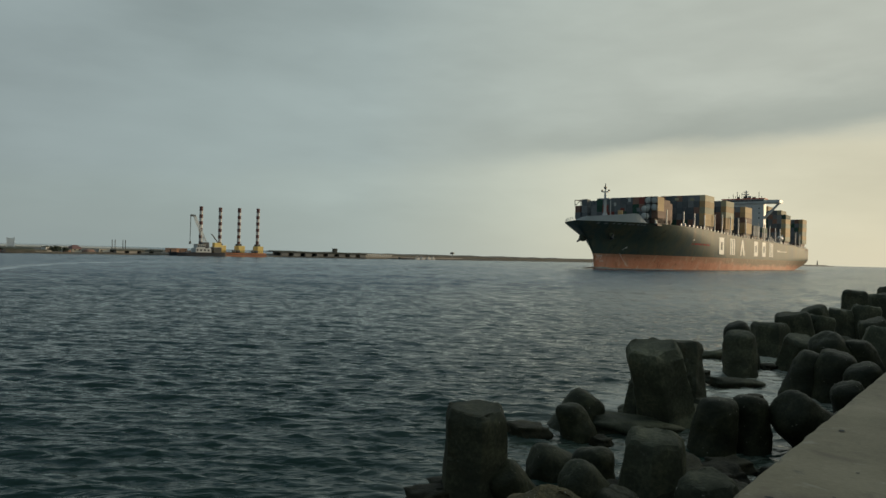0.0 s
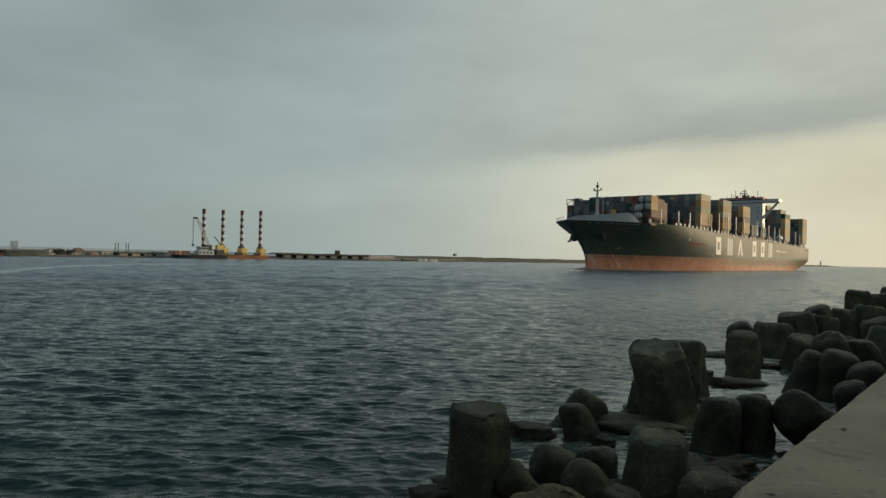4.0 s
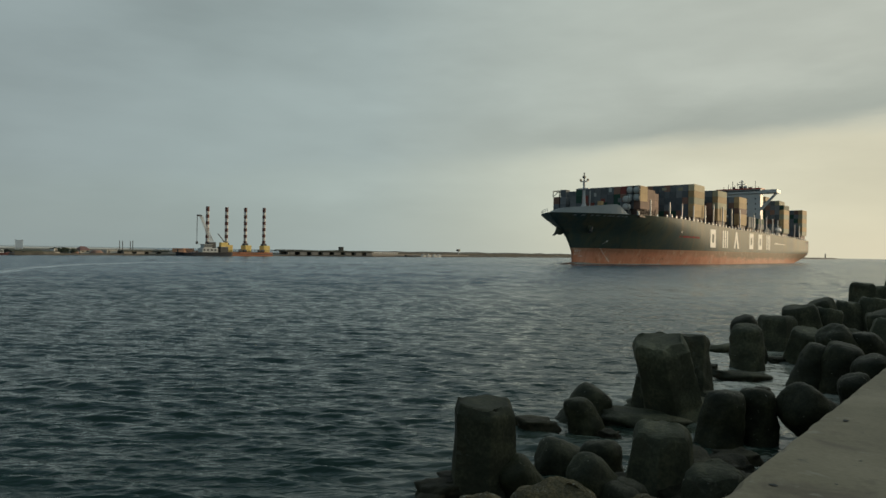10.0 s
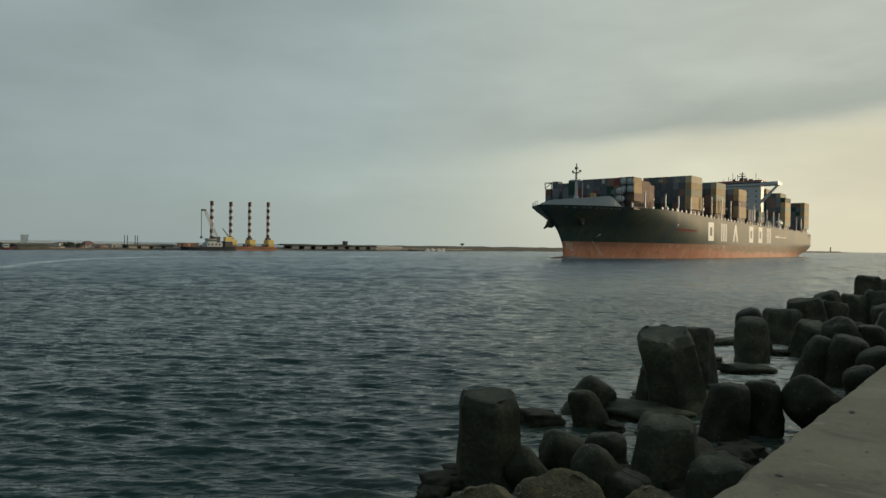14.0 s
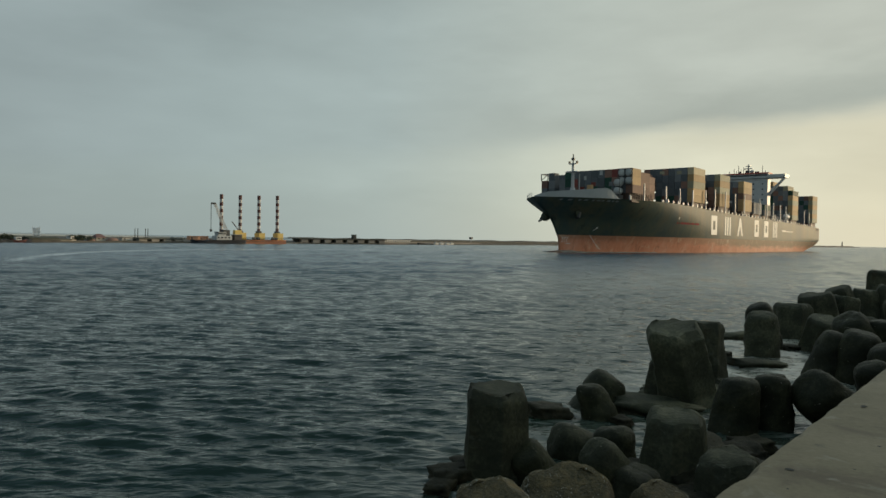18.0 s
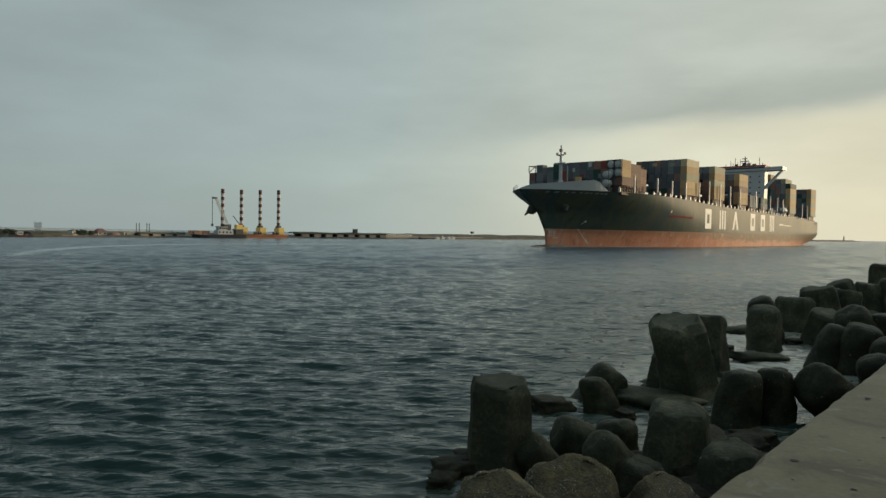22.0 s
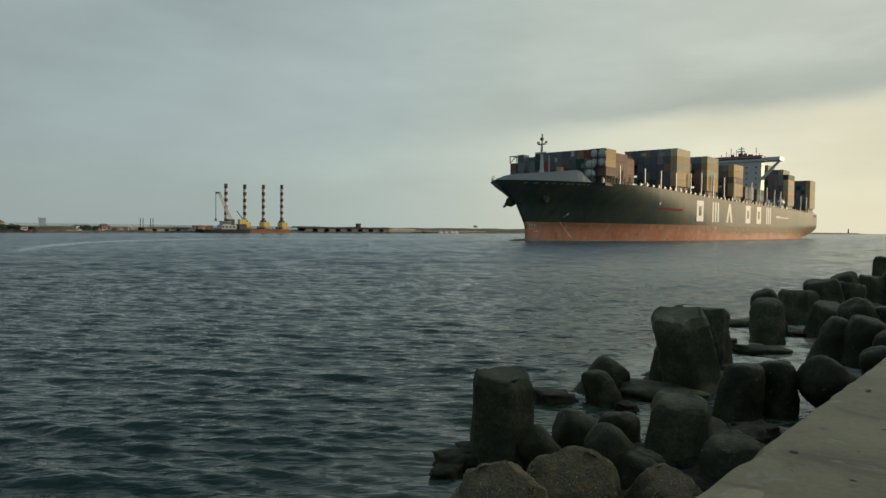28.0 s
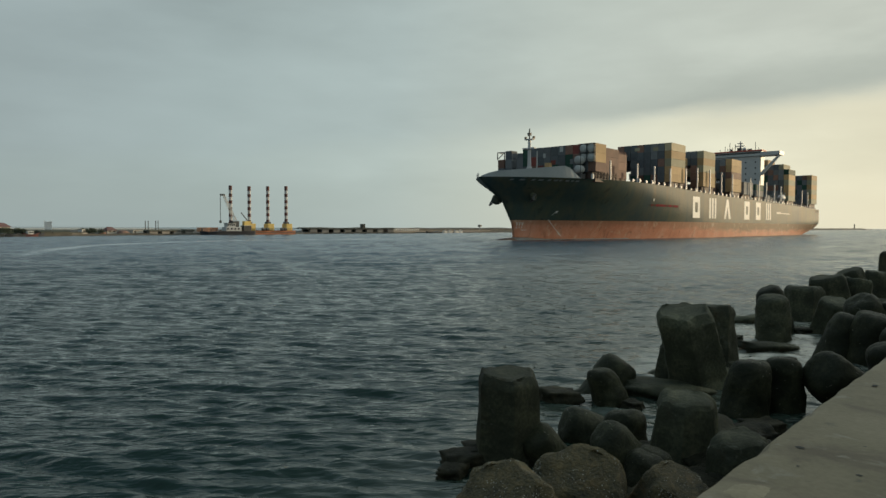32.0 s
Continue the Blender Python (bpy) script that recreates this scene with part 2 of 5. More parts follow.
M = {
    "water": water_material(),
    "tetra": material("weathered_wet_concrete", [(0.0238, 0.0256, 0.0168), (0.0461, 0.0474, 0.0293), (0.1146, 0.1094, 0.0647)], 0.7, scale=1.6, fine=18, bump=0.9, bump_dist=0.06, spread=0.3, spec=0.10),
    "algae": material("worn_olive_concrete", [(0.0110, 0.0122, 0.0074), (0.0242, 0.0252, 0.0134), (0.0562, 0.0548, 0.0286)], 0.6, scale=2.0, fine=22, bump=0.8, bump_dist=0.05, spread=0.25, spec=0.12),
    "wetrock": material("wet_dark_rock", [(0.010, 0.010, 0.006), (0.026, 0.024, 0.014), (0.055, 0.048, 0.028)], 0.7, scale=3.0, fine=20, bump=1.0, bump_dist=0.06, spread=0.2, spec=0.10),
    "crust": material("barnacled_concrete", [(0.0169, 0.0151, 0.0068), (0.0583, 0.0451, 0.0170), (0.1317, 0.0941, 0.0356)], 0.85, scale=4.0, fine=32, bump=1.0, bump_dist=0.08, spread=0.1),
    "barnacle": material("pale_barnacle", [(0.20, 0.18, 0.13), (0.42, 0.40, 0.33)], 0.8),
    "pave": material("seawall_concrete", [(0.1088, 0.0870, 0.0496), (0.1671, 0.1356, 0.0795), (0.2176, 0.1800, 0.1126)], 0.85, scale=0.9, fine=22, bump=0.35, bump_dist=0.02),
    "mortar": material("worn_mortar", [(0.1606, 0.1297, 0.0754), (0.2356, 0.1925, 0.1150), (0.2998, 0.2502, 0.1564)], 0.85, scale=3, fine=30, bump=0.3, bump_dist=0.01),
    "hole": material("dark_pit", [(0.015, 0.015, 0.013), (0.03, 0.03, 0.025)], 0.9),
    "rubble": material("rubble_rock", [(0.02, 0.021, 0.018), (0.05, 0.05, 0.042)], 0.8, scale=2, fine=15, bump=0.8, bump_dist=0.1),
    # olive end of the hull ramp stands for warm low-sun sheen
    "hull": material("navy_hull_sun_olive", [(0.0350, 0.0620, 0.0726), (0.0589, 0.0820, 0.0704), (0.0994, 0.1040, 0.0638)], 0.50, scale=0.04, fine=0.45, streak=0.3, spec=0.052),
    "boot": material("red_oxide_antifouling", [(0.4800, 0.1860, 0.1109), (0.5800, 0.2418, 0.1426), (0.6200, 0.3162, 0.2218)], 0.65, scale=0.10, fine=0.8, streak=0.5, spec=0.14),
    "grey": material("grey_deck_paint", [(0.18, 0.195, 0.19), (0.24, 0.25, 0.24)], 0.6, scale=0.2, fine=2),
    "hatch": material("dark_brown_hatch_paint", [(0.06, 0.038, 0.028), (0.10, 0.060, 0.042)], 0.7, scale=0.4, fine=3),
    "darkhull": material("blue_black_boat_paint", [(0.016, 0.02, 0.028), (0.03, 0.034, 0.042)], 0.6, scale=0.4, fine=3),
    "olive": material("dull_green_roof", [(0.035, 0.04, 0.024), (0.055, 0.06, 0.036)], 0.85, scale=0.5, fine=4),
    "deck": material("red_brown_deck", [(0.11, 0.045, 0.03), (0.16, 0.06, 0.04)], 0.7, scale=0.2, fine=2),
    "white": material("white_ship_paint", [(0.40, 0.41, 0.40), (0.51, 0.51, 0.49)], 0.5, scale=0.3, fine=3),
    "letter": material("white_hull_marking", [(0.62, 0.61, 0.55), (0.75, 0.74, 0.68)], 0.6, scale=0.3, fine=3),
    "redmark": material("red_hull_marking", [(0.0935, 0.0520, 0.0455), (0.2550, 0.0286, 0.0390), (0.4080, 0.0260, 0.0442)], 0.8, scale=0.3, fine=3, spec=0.03),
    "glass": material("dark_window_glass", [(0.015, 0.02, 0.025), (0.025, 0.03, 0.035)], 0.1),
    "bridge_red": material("red_bridge_trim", [(0.40, 0.07, 0.045), (0.50, 0.10, 0.06)], 0.6),
    "steel": material("dark_steel", [(0.04, 0.042, 0.042), (0.08, 0.08, 0.075)], 0.6, scale=1, fine=5),
    "leg_red": material("red_leg_paint", [(0.075, 0.026, 0.022), (0.125, 0.038, 0.03)], 0.6, scale=0.5, fine=4),
    "leg_white": material("white_leg_paint", [(0.52, 0.50, 0.46), (0.64, 0.61, 0.56)], 0.6, scale=0.5, fine=4),
    "yellow": material("yellow_barge_paint", [(0.62, 0.44, 0.12), (0.74, 0.54, 0.17)], 0.6, scale=0.4, fine=4),
    "orangeshed": material("orange_shed_panel", [(0.4888, 0.2394, 0.1326), (0.5950, 0.3150, 0.1950)], 0.7, scale=0.5, fine=4),
    "orange": material("orange_barge_paint", [(0.30, 0.10, 0.045), (0.42, 0.16, 0.07)], 0.65, scale=0.4, fine=4),
    "shore": material("shore_stone", [(0.045, 0.042, 0.034), (0.085, 0.078, 0.062), (0.13, 0.115, 0.09)], 0.9, scale=0.25, fine=2.0, bump=0.6, bump_dist=0.4),
    "farland": material("scrubby_far_land", [(0.05, 0.052, 0.035), (0.09, 0.085, 0.06), (0.13, 0.115, 0.085)], 0.95, scale=0.05, fine=0.4),
    # pale tone stands for distance haze, put into the land's colour
    "far_haze": material("hazed_far_land", [(0.36, 0.385, 0.375), (0.44, 0.465, 0.455)], 0.95, scale=0.02, fine=0.2),
    "quay": material("quay_concrete", [(0.20, 0.18, 0.155), (0.30, 0.275, 0.24)], 0.85, scale=0.2, fine=2.0),
    "quaydeck": material("dark_quay_deck", [(0.055, 0.057, 0.042), (0.10, 0.10, 0.08)], 0.85, scale=0.2, fine=2.0),
    # concrete lightened so its colour carries the distance haze
    "haze": material("hazed_concrete", [(0.68, 0.72, 0.74), (0.76, 0.79, 0.80)], 0.9, scale=0.4, fine=3.0),
    "foam": material("sea_foam", [(0.10, 0.12, 0.12), (0.30, 0.33, 0.32)], 0.6, scale=0.5, fine=3.0, bump=0.5, bump_dist=0.1),
    "mound": material("brown_earth_mound", [(0.17, 0.105, 0.08), (0.25, 0.16, 0.125)], 0.9, scale=0.3, fine=2),
    "leaf": material("scrub_leaf", [(0.045, 0.058, 0.036), (0.10, 0.118, 0.078)], 0.8, scale=0.5, fine=4),
    "roof": material("red_roof", [(0.13, 0.068, 0.060), (0.18, 0.092, 0.080)], 0.8, scale=0.5, fine=4),
    "wall": material("pale_render", [(0.38, 0.35, 0.30), (0.46, 0.43, 0.38)], 0.85, scale=0.5, fine=4),
    "blocker": material("grey_blocker_panel", [(0.2, 0.2, 0.19), (0.26, 0.26, 0.25)], 0.8, scale=0.3, fine=3),
}


def crust_specks(m):
    """Adds scattered pale barnacles to a material."""
    t = m.node_tree
    b = t.nodes["Principled BSDF"]
    co = t.nodes.new("ShaderNodeTexCoord")
    vo = nt(t, "ShaderNodeTexVoronoi", Scale=42.0)
    t.links.new(co.outputs["Object"], vo.inputs["Vector"])
    pn = nt(t, "ShaderNodeTexNoise", Scale=2.2, Detail=2.0)
    t.links.new(co.outputs["Object"], pn.inputs["Vector"])
    dot = mth(t, "MULTIPLY", remap(t, vo.outputs["Distance"], 0.26, 0.16), remap(t, pn.outputs[0], 0.52, 0.64))
    pick = nt(t, "ShaderNodeTexWhiteNoise")
    t.links.new(vo.outputs["Position"], pick.inputs["Vector"])
    dot = mth(t, "MULTIPLY", dot, mth(t, "GREATER_THAN", pick.outputs[0], 0.55))
    src = b.inputs["Base Color"].links[0].from_socket
    t.links.new(mixc(t, dot, src, (0.42, 0.40, 0.33)), b.inputs["Base Color"])


crust_specks(M["crust"])


def stain_or_sheen(m, colour, scale, lo, hi, amount, stretch=1.0):
    """Broad patches with a shape of their own over a material: stains, or sheen put into colour."""
    t = m.node_tree
    b = t.nodes["Principled BSDF"]
    co = t.nodes.new("ShaderNodeTexCoord")
    n = nt(t, "ShaderNodeTexNoise", Scale=scale, Detail=6.0, Roughness=0.65, Distortion=0.6)
    mp = t.nodes.new("ShaderNodeMapping")
    mp.inputs["Scale"].default_value = (1, 1, stretch)
    t.links.new(co.outputs["Object"], mp.inputs[0])
    t.links.new(mp.outputs[0], n.inputs["Vector"])
    src = b.inputs["Base Color"].links[0].from_socket
    t.links.new(mixc(t, mth(t, "MULTIPLY", remap(t, n.outputs[0], lo, hi), amount), src, colour), b.inputs["Base Color"])


stain_or_sheen(M["pave"], (0.085, 0.062, 0.038), 1.4, 0.50, 0.66, 0.65)
stain_or_sheen(M["pave"], (0.06, 0.055, 0.042), 5.0, 0.62, 0.70, 0.5)
stain_or_sheen(M["pave"], (0.27, 0.25, 0.19), 2.3, 0.58, 0.70, 0.45)
stain_or_sheen(M["tetra"], (0.040, 0.028, 0.014), 1.1, 0.52, 0.66, 0.7)
stain_or_sheen(M["tetra"], (0.10, 0.10, 0.075), 3.5, 0.60, 0.68, 0.5)
stain_or_sheen(M["crust"], (0.15, 0.088, 0.028), 1.7, 0.50, 0.64, 0.7)
# olive patches: worn paint plus the low sun's warmth put into colour
stain_or_sheen(M["hull"], (0.070, 0.084, 0.058), 0.05, 0.50, 0.70, 0.4)


def worn_waterline(m):
    """Bottom paint scoured down to a dull olive-brown along its upper part, most of all further aft."""
    t = m.node_tree
    b = t.nodes["Principled BSDF"]
    co = t.nodes.new("ShaderNodeTexCoord")
    xyz = t.nodes.new("ShaderNodeSeparateXYZ")
    t.links.new(co.outputs["Object"], xyz.inputs[0])
    mp = t.nodes.new("ShaderNodeMapping")
    mp.inputs["Scale"].default_value = (0.10, 0.10, 0.5)
    t.links.new(co.outputs["Object"], mp.inputs[0])
    n = nt(t, "ShaderNodeTexNoise", Scale=1.0, Detail=5.0, Roughness=0.65)
    t.links.new(mp.outputs[0], n.inputs["Vector"])
    aft = remap(t, xyz.outputs[0], -70.0, -150.0)
    h = mth(t, "ADD", xyz.outputs[2], mth(t, "ADD", mth(t, "MULTIPLY", mth(t, "SUBTRACT", n.outputs[0], 0.5), 5.0), mth(t, "MULTIPLY", aft, 1.6)))
    src = b.inputs["Base Color"].links[0].from_socket
    strength = mth(t, "ADD", mth(t, "MULTIPLY", aft, 0.50), 0.35)
    t.links.new(mixc(t, mth(t, "MULTIPLY", remap(t, h, 2.9, 5.2), strength), src, (0.135, 0.110, 0.060)), b.inputs["Base Color"])


worn_waterline(M["boot"])
# olive streaks: wear, with the warm sun sheen added to their tone
stain_or_sheen(M["hull"], (0.150, 0.118, 0.060), 0.18, 0.42, 0.78, 0.50, 0.12)
stain_or_sheen(M["hull"], (0.012, 0.018, 0.018), 0.5, 0.58, 0.72, 0.5, 0.2)
stain_or_sheen(M["boot"], (0.16, 0.085, 0.05), 0.6, 0.55, 0.70, 0.5, 0.25)
stain_or_sheen(M["redmark"], (0.075, 0.080, 0.058), 0.35, 0.42, 0.62, 0.8)
stain_or_sheen(M["boot"], (0.62, 0.50, 0.36), 0.4, 0.56, 0.70, 0.55, 0.7)
BOX = {
    "blue": material("navy_container_paint", [(0.0941, 0.1101, 0.1185), (0.1488, 0.1565, 0.1576)], 0.68, scale=0.3, fine=2, spec=0.16, spread=0.22),
    "brown": material("brown_container_paint", [(0.1664, 0.1014, 0.0806), (0.2717, 0.1547, 0.1092)], 0.68, scale=0.3, fine=2, spec=0.16, spread=0.25),
    # tan and cream put the low sun's warmth on port sides into paint
    "tan": material("tan_sunlit_container", [(0.387, 0.255, 0.123), (0.493, 0.334, 0.167)], 0.68, scale=0.3, fine=2, spec=0.16, spread=0.2),
    "grey": material("grey_container_paint", [(0.28, 0.26, 0.17), (0.36, 0.33, 0.22)], 0.68, scale=0.3, fine=2, spec=0.16, spread=0.2),
    "cream": material("cream_sunlit_container", [(0.432, 0.352, 0.216), (0.528, 0.440, 0.288)], 0.68, scale=0.3, fine=2, spec=0.16, spread=0.1),
    "white": material("white_container_paint", [(0.36, 0.37, 0.35), (0.46, 0.46, 0.43)], 0.5, scale=0.3, fine=2, spec=0.16, spread=0.08),
    "green": material("green_container_paint", [(0.0260, 0.0650, 0.0455), (0.0390, 0.0910, 0.0650)], 0.68, scale=0.3, fine=2, spec=0.16, spread=0.2),
    "slate": material("slate_container_paint", [(0.1365, 0.1456, 0.1495), (0.2002, 0.2093, 0.2093)], 0.68, scale=0.3, fine=2, spec=0.16, spread=0.2),
    "red": material("red_container_paint", [(0.1729, 0.0546, 0.0442), (0.2548, 0.0728, 0.0585)], 0.68, scale=0.3, fine=2, spec=0.16, spread=0.2),
}


# ---- building blocks ----
def mesh_of(bm, name, mat, smooth=False):
    bmesh.ops.recalc_face_normals(bm, faces=bm.faces)
    me = bpy.data.meshes.new(name)
    bm.to_mesh(me)
    bm.free()
    me.materials.append(mat)
    if smooth:
        me.shade_smooth()
    return me


def part(name, bm, mat, parent, label="", smooth=False):
    ob = new(name, mesh_of(bm, name, mat, smooth) if isinstance(bm, bmesh.types.BMesh) else bm)
    ob.parent = parent
    if label:
        ob["label"] = label
    return ob


def thing(name, bm, mat, label, category, group="", kind="", smooth=False):
    return tagged(new(name, mesh_of(bm, name, mat, smooth)), label, category, group, kind)


def empty(name, m, label, category, group="", kind=""):
    ob = new(name)
    ob.matrix_world = m
    return tagged(ob, label, category, group, kind)


def box(bm, x0, x1, y0, y1, z0, z1, bevel=0.0):
    vs = [bm.verts.new((x, y, z)) for x in (x0, x1) for y in (y0, y1) for z in (z0, z1)]
    fs = [bm.faces.new([vs[i] for i in q]) for q in ((0, 1, 3, 2), (4, 6, 7, 5), (0, 4, 5, 1), (2, 3, 7, 6), (0, 2, 6, 4), (1, 5, 7, 3))]
    if bevel:
        es = {e for f in fs for e in f.edges}
        bmesh.ops.bevel(bm, geom=list(es), offset=bevel, segments=1, affect="EDGES")
    return bm


def B(*a, **k):
    return box(bmesh.new(), *a, **k)


def rod(bm, p, q, r0, r1=None, n=8):
    p, q = Vector(p), Vector(q)
    r1 = r0 if r1 is None else r1
    ax = (q - p).normalized()
    u = ax.orthogonal().normalized()
    v = ax.cross(u)
    rings = []
    for c, r in ((p, r0), (q, r1)):
        rings.append([bm.verts.new(c + (u * math.cos(a) + v * math.sin(a)) * r) for a in [2 * math.pi * i / n for i in range(n)]])
    for i in range(n):
        bm.faces.new((rings[0][i], rings[0][(i + 1) % n], rings[1][(i + 1) % n], rings[1][i]))
    bm.faces.new(rings[0][::-1])
    bm.faces.new(rings[1])
    return bm


def RD(*a, **k):
    return rod(bmesh.new(), *a, **k)


def lerp_table(x, table):
    for (x0, y0), (x1, y1) in zip(table, table[1:]):
        if x <= x1:
            return y0 + (y1 - y0) * max(0.0, (x - x0) / (x1 - x0))
    return table[-1][1]


# ---- the sea ----
def build_water():
    dense = np.radians(np.linspace(-46, 46, 620))
    rest = np.radians(np.linspace(46, 314, 60))[1:-1]
    ang = np.concatenate([dense, rest])
    rad = [1.5]
    while rad[-1] < 4600:
        rad.append(rad[-1] + max(0.045, rad[-1] * (0.0042 if rad[-1] < 110 else 0.0088)))
    rad = np.array(rad)
    r, a = np.meshgrid(rad, ang, indexing="ij")
    x, y = r * np.sin(a), r * np.cos(a)
    gap = np.maximum(0.045, r * np.interp(r, (105, 120), (0.0042, 0.0088)))
    z = np.zeros_like(x)
    rng = np.random.default_rng(4)
    for i in range(90):
        lam = 0.22 * 1.05 ** i if i < 52 else rng.uniform(0.3, 1.0)
        th = radians(186) + rng.normal(0, 0.26)
        k = 2 * math.pi / lam
        amp = 0.0065 * lam ** 0.72 * rng.uniform(0.5, 1.3) * (1.0 if lam < 0.7 else (0.7 / lam) ** 0.85)
        fade = np.clip((lam / gap - 2.0) / 2.0, 0, 1)
        ph = k * (x * math.sin(th) + y * math.cos(th)) + rng.uniform(0, 6.28)
        z += amp * fade * (np.sin(ph) - 0.32 * np.cos(2 * ph))
    # longer, lower wavelets further out, lengths picked to read from the camera
    reach = np.clip(r * r / 2300.0, 0.35, 2.6)
    for i in range(64):
        lam = 0.5 * math.exp(2.0 * (i + rng.uniform(0, 1)) / 64)
        th = radians(186) + rng.normal(0, 0.22)
        k = 2 * math.pi / lam
        ph = k * (x * math.sin(th) + y * math.cos(th)) + rng.uniform(0, 6.28)
        grown = np.exp(-(np.log(lam / reach) / 0.55) ** 2) * np.clip((r - 9) / 11, 0, 1)
        z += 0.0058 * lam * rng.uniform(0.6, 1.3) * grown * np.clip((lam / gap - 1.7) / 1.3, 0, 1) * (np.sin(ph) - 0.25 * np.cos(2 * ph))
    # unresolved chop further out
    chop = rng.normal(0, 1, x.shape)
    chop = sum(np.roll(chop, q, 1) for q in range(-4, 5)) / 3.0
    u, v = x + 0.1, y - 2.1
    cu, su = math.cos(radians(70)), math.sin(radians(70))
    ru, rv = u * cu + v * su, v * cu - u * su
    calm = np.abs(rv - 122.6 + 0.00732 * (ru - 137.7) ** 2) + 8 * np.clip((np.abs(ru - 137.7) - 60) / 35, 0, 1)
    chop *= np.clip((calm * np.clip(130 / np.maximum(r, 1), 0.2, 1.0) ** 2.0 - 0.6) / 3.4, 0.2, 1)
    z += 0.050 * np.minimum(gap, 1.6) * np.clip((r - 14) / 40, 0, 1) * np.clip(2.0 - r / 1200, 0, 1) * chop
    # same zone with lower waves, set to look brighter from the camera
    bright_zone = np.clip((34 + (x - 6.5) * 0.776 - (y - 11.5) * 0.63 + 8) / 34, 0, 1) * np.clip((y - 32) / 39, 0, 1)
    z *= 1 - 0.3 * bright_zone
    nr, na = r.shape
    co = np.stack([x, y, z], -1).reshape(-1, 3).astype(np.float32)
    i = np.arange(nr - 1)[:, None] * na
    j = np.arange(na)[None, :]
    j2 = (j + 1) % na
    quads = np.stack([i + j, i + na + j, i + na + j2, i + j2], -1).reshape(-1, 4)[:, ::-1].astype(np.int32)
    me = bpy.data.meshes.new("water")
    me.vertices.add(len(co))
    me.vertices.foreach_set("co", co.ravel())
    me.loops.add(quads.size)
    me.loops.foreach_set("vertex_index", quads.ravel())
    me.polygons.add(len(quads))
    me.polygons.foreach_set("loop_start", np.arange(0, quads.size, 4, dtype=np.int32))
    me.update(calc_edges=True)
    me.validate()
    me.shade_smooth()
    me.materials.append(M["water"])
    ob = new("water", me)
    ob.location = (-2.5, 4, 0)
    return tagged(ob, "dark grey-green harbour water with small wind ripples", "water", kind="structure")


water = build_water()

# ---- the seawall promenade and an unseen block that shades it ----
QUAY = 42.69            # bearing of the channel, degrees to the right of straight ahead
qd = Vector((math.sin(radians(QUAY)), math.cos(radians(QUAY)), 0))
qp = Vector((qd.y, -qd.x, 0))
EDGE = -1.555            # seaward edge of the promenade, across the channel
TOP = 2.28


def along(s, c, z=0.0):
    return qd * s + qp * c + Vector((0, 0, z))


quay_pose = Matrix.Translation((0, 0, 0)) @ pose(0, 0, 0, 0, 0, -QUAY)   # local y runs along the channel, x inland
wall = empty("seawall", quay_pose, "cast concrete seawall promenade beside the water", "seawall", kind="structure")
rs = random.Random(3)
s0 = -30.0
while s0 < 130:
    ln = 7.5
    bm = bmesh.new()
    n = 40 if -8 < s0 < 20 else 6
    h = TOP + rs.uniform(-0.004, 0.004)
    lines_ = []
    for q in range(n + 1):
        y = s0 + 0.006 + (ln - 0.012) * q / n
        e = 0.018 * noise.noise(Vector((y * 2.3, 0, 0))) + 0.012 * noise.noise(Vector((y * 9, 3, 0)))
        chip = max(0.0, noise.noise(Vector((y * 1.7, 8, 0))) - 0.25) * 0.12
        lines_.append([bm.verts.new(c) for c in ((EDGE + e, y, -3.0), (EDGE + e, y, h - 0.05 - chip * 0.6), (EDGE + 0.035 + e + chip, y, h - 0.01), (EDGE + 0.09 + e + chip, y, h), (14, y, h), (14, y, -3.0))])
    for a_, b_ in zip(lines_, lines_[1:]):
        for k in range(5):
            bm.faces.new((a_[k], a_[k + 1], b_[k + 1], b_[k]))
    bm.faces.new(lines_[0])
    bm.faces.new(lines_[-1][::-1])
    part("slab", bm, M["pave"], wall)
    s0 += ln
for hx, hy, hr in ((2.57, 4.73, 0.022), (4.34, 6.63, 0.028), (2.66, 4.19, 0.014), (2.10, 4.75, 0.008), (3.05, 4.75, 0.010), (3.6, 5.3, 0.012), (2.35, 4.35, 0.008)):
    bm = bmesh.new()
    bmesh.ops.create_circle(bm, cap_ends=True, segments=12, radius=hr)
    for v in bm.verts:
        v.co.x *= 1.5
        v.co *= 1 + 0.25 * noise.noise(v.co * 40 + Vector((hx, hy, 0)))
    ob = part("pit", bm, M["hole"], wall)
    ob.matrix_world = pose(hx, hy, TOP + 0.006, 0, 0, 20 + hx * 50)

PATCH = [((1.83, 3.94), 0.17, 0.10, 30), ((3.2, 4.2), 0.25, 0.14, 70), ((4.6, 5.6), 0.4, 0.2, 20)]
for (hx, hy), rx, ry, rz in PATCH:
    bm = bmesh.new()
    outline = []
    for k in range(48):
        c = Vector((math.cos(k * math.pi / 24), math.sin(k * math.pi / 24), 0))
        outline.append(Vector((c.x * rx, c.y * ry, 0)) * (1 + 0.35 * noise.noise(c * 1.6 + Vector((hx, hy, 0))) + 0.12 * noise.noise(c * 6.0 + Vector((hy, hx, 0)))))
    outer = [bm.verts.new(c - Vector((0, 0, 0.008))) for c in outline]
    inner = [bm.verts.new(c * 0.8) for c in outline]
    for k in range(48):
        bm.faces.new((outer[k], outer[(k + 1) % 48], inner[(k + 1) % 48], inner[k]))
    bm.faces.new(inner)
    ob = part("mortar_patch", bm, M["mortar"], wall, "thin worn skim of mortar", smooth=True)
    ob.matrix_world = pose(hx, hy, TOP + 0.0055, 0, 0, rz)


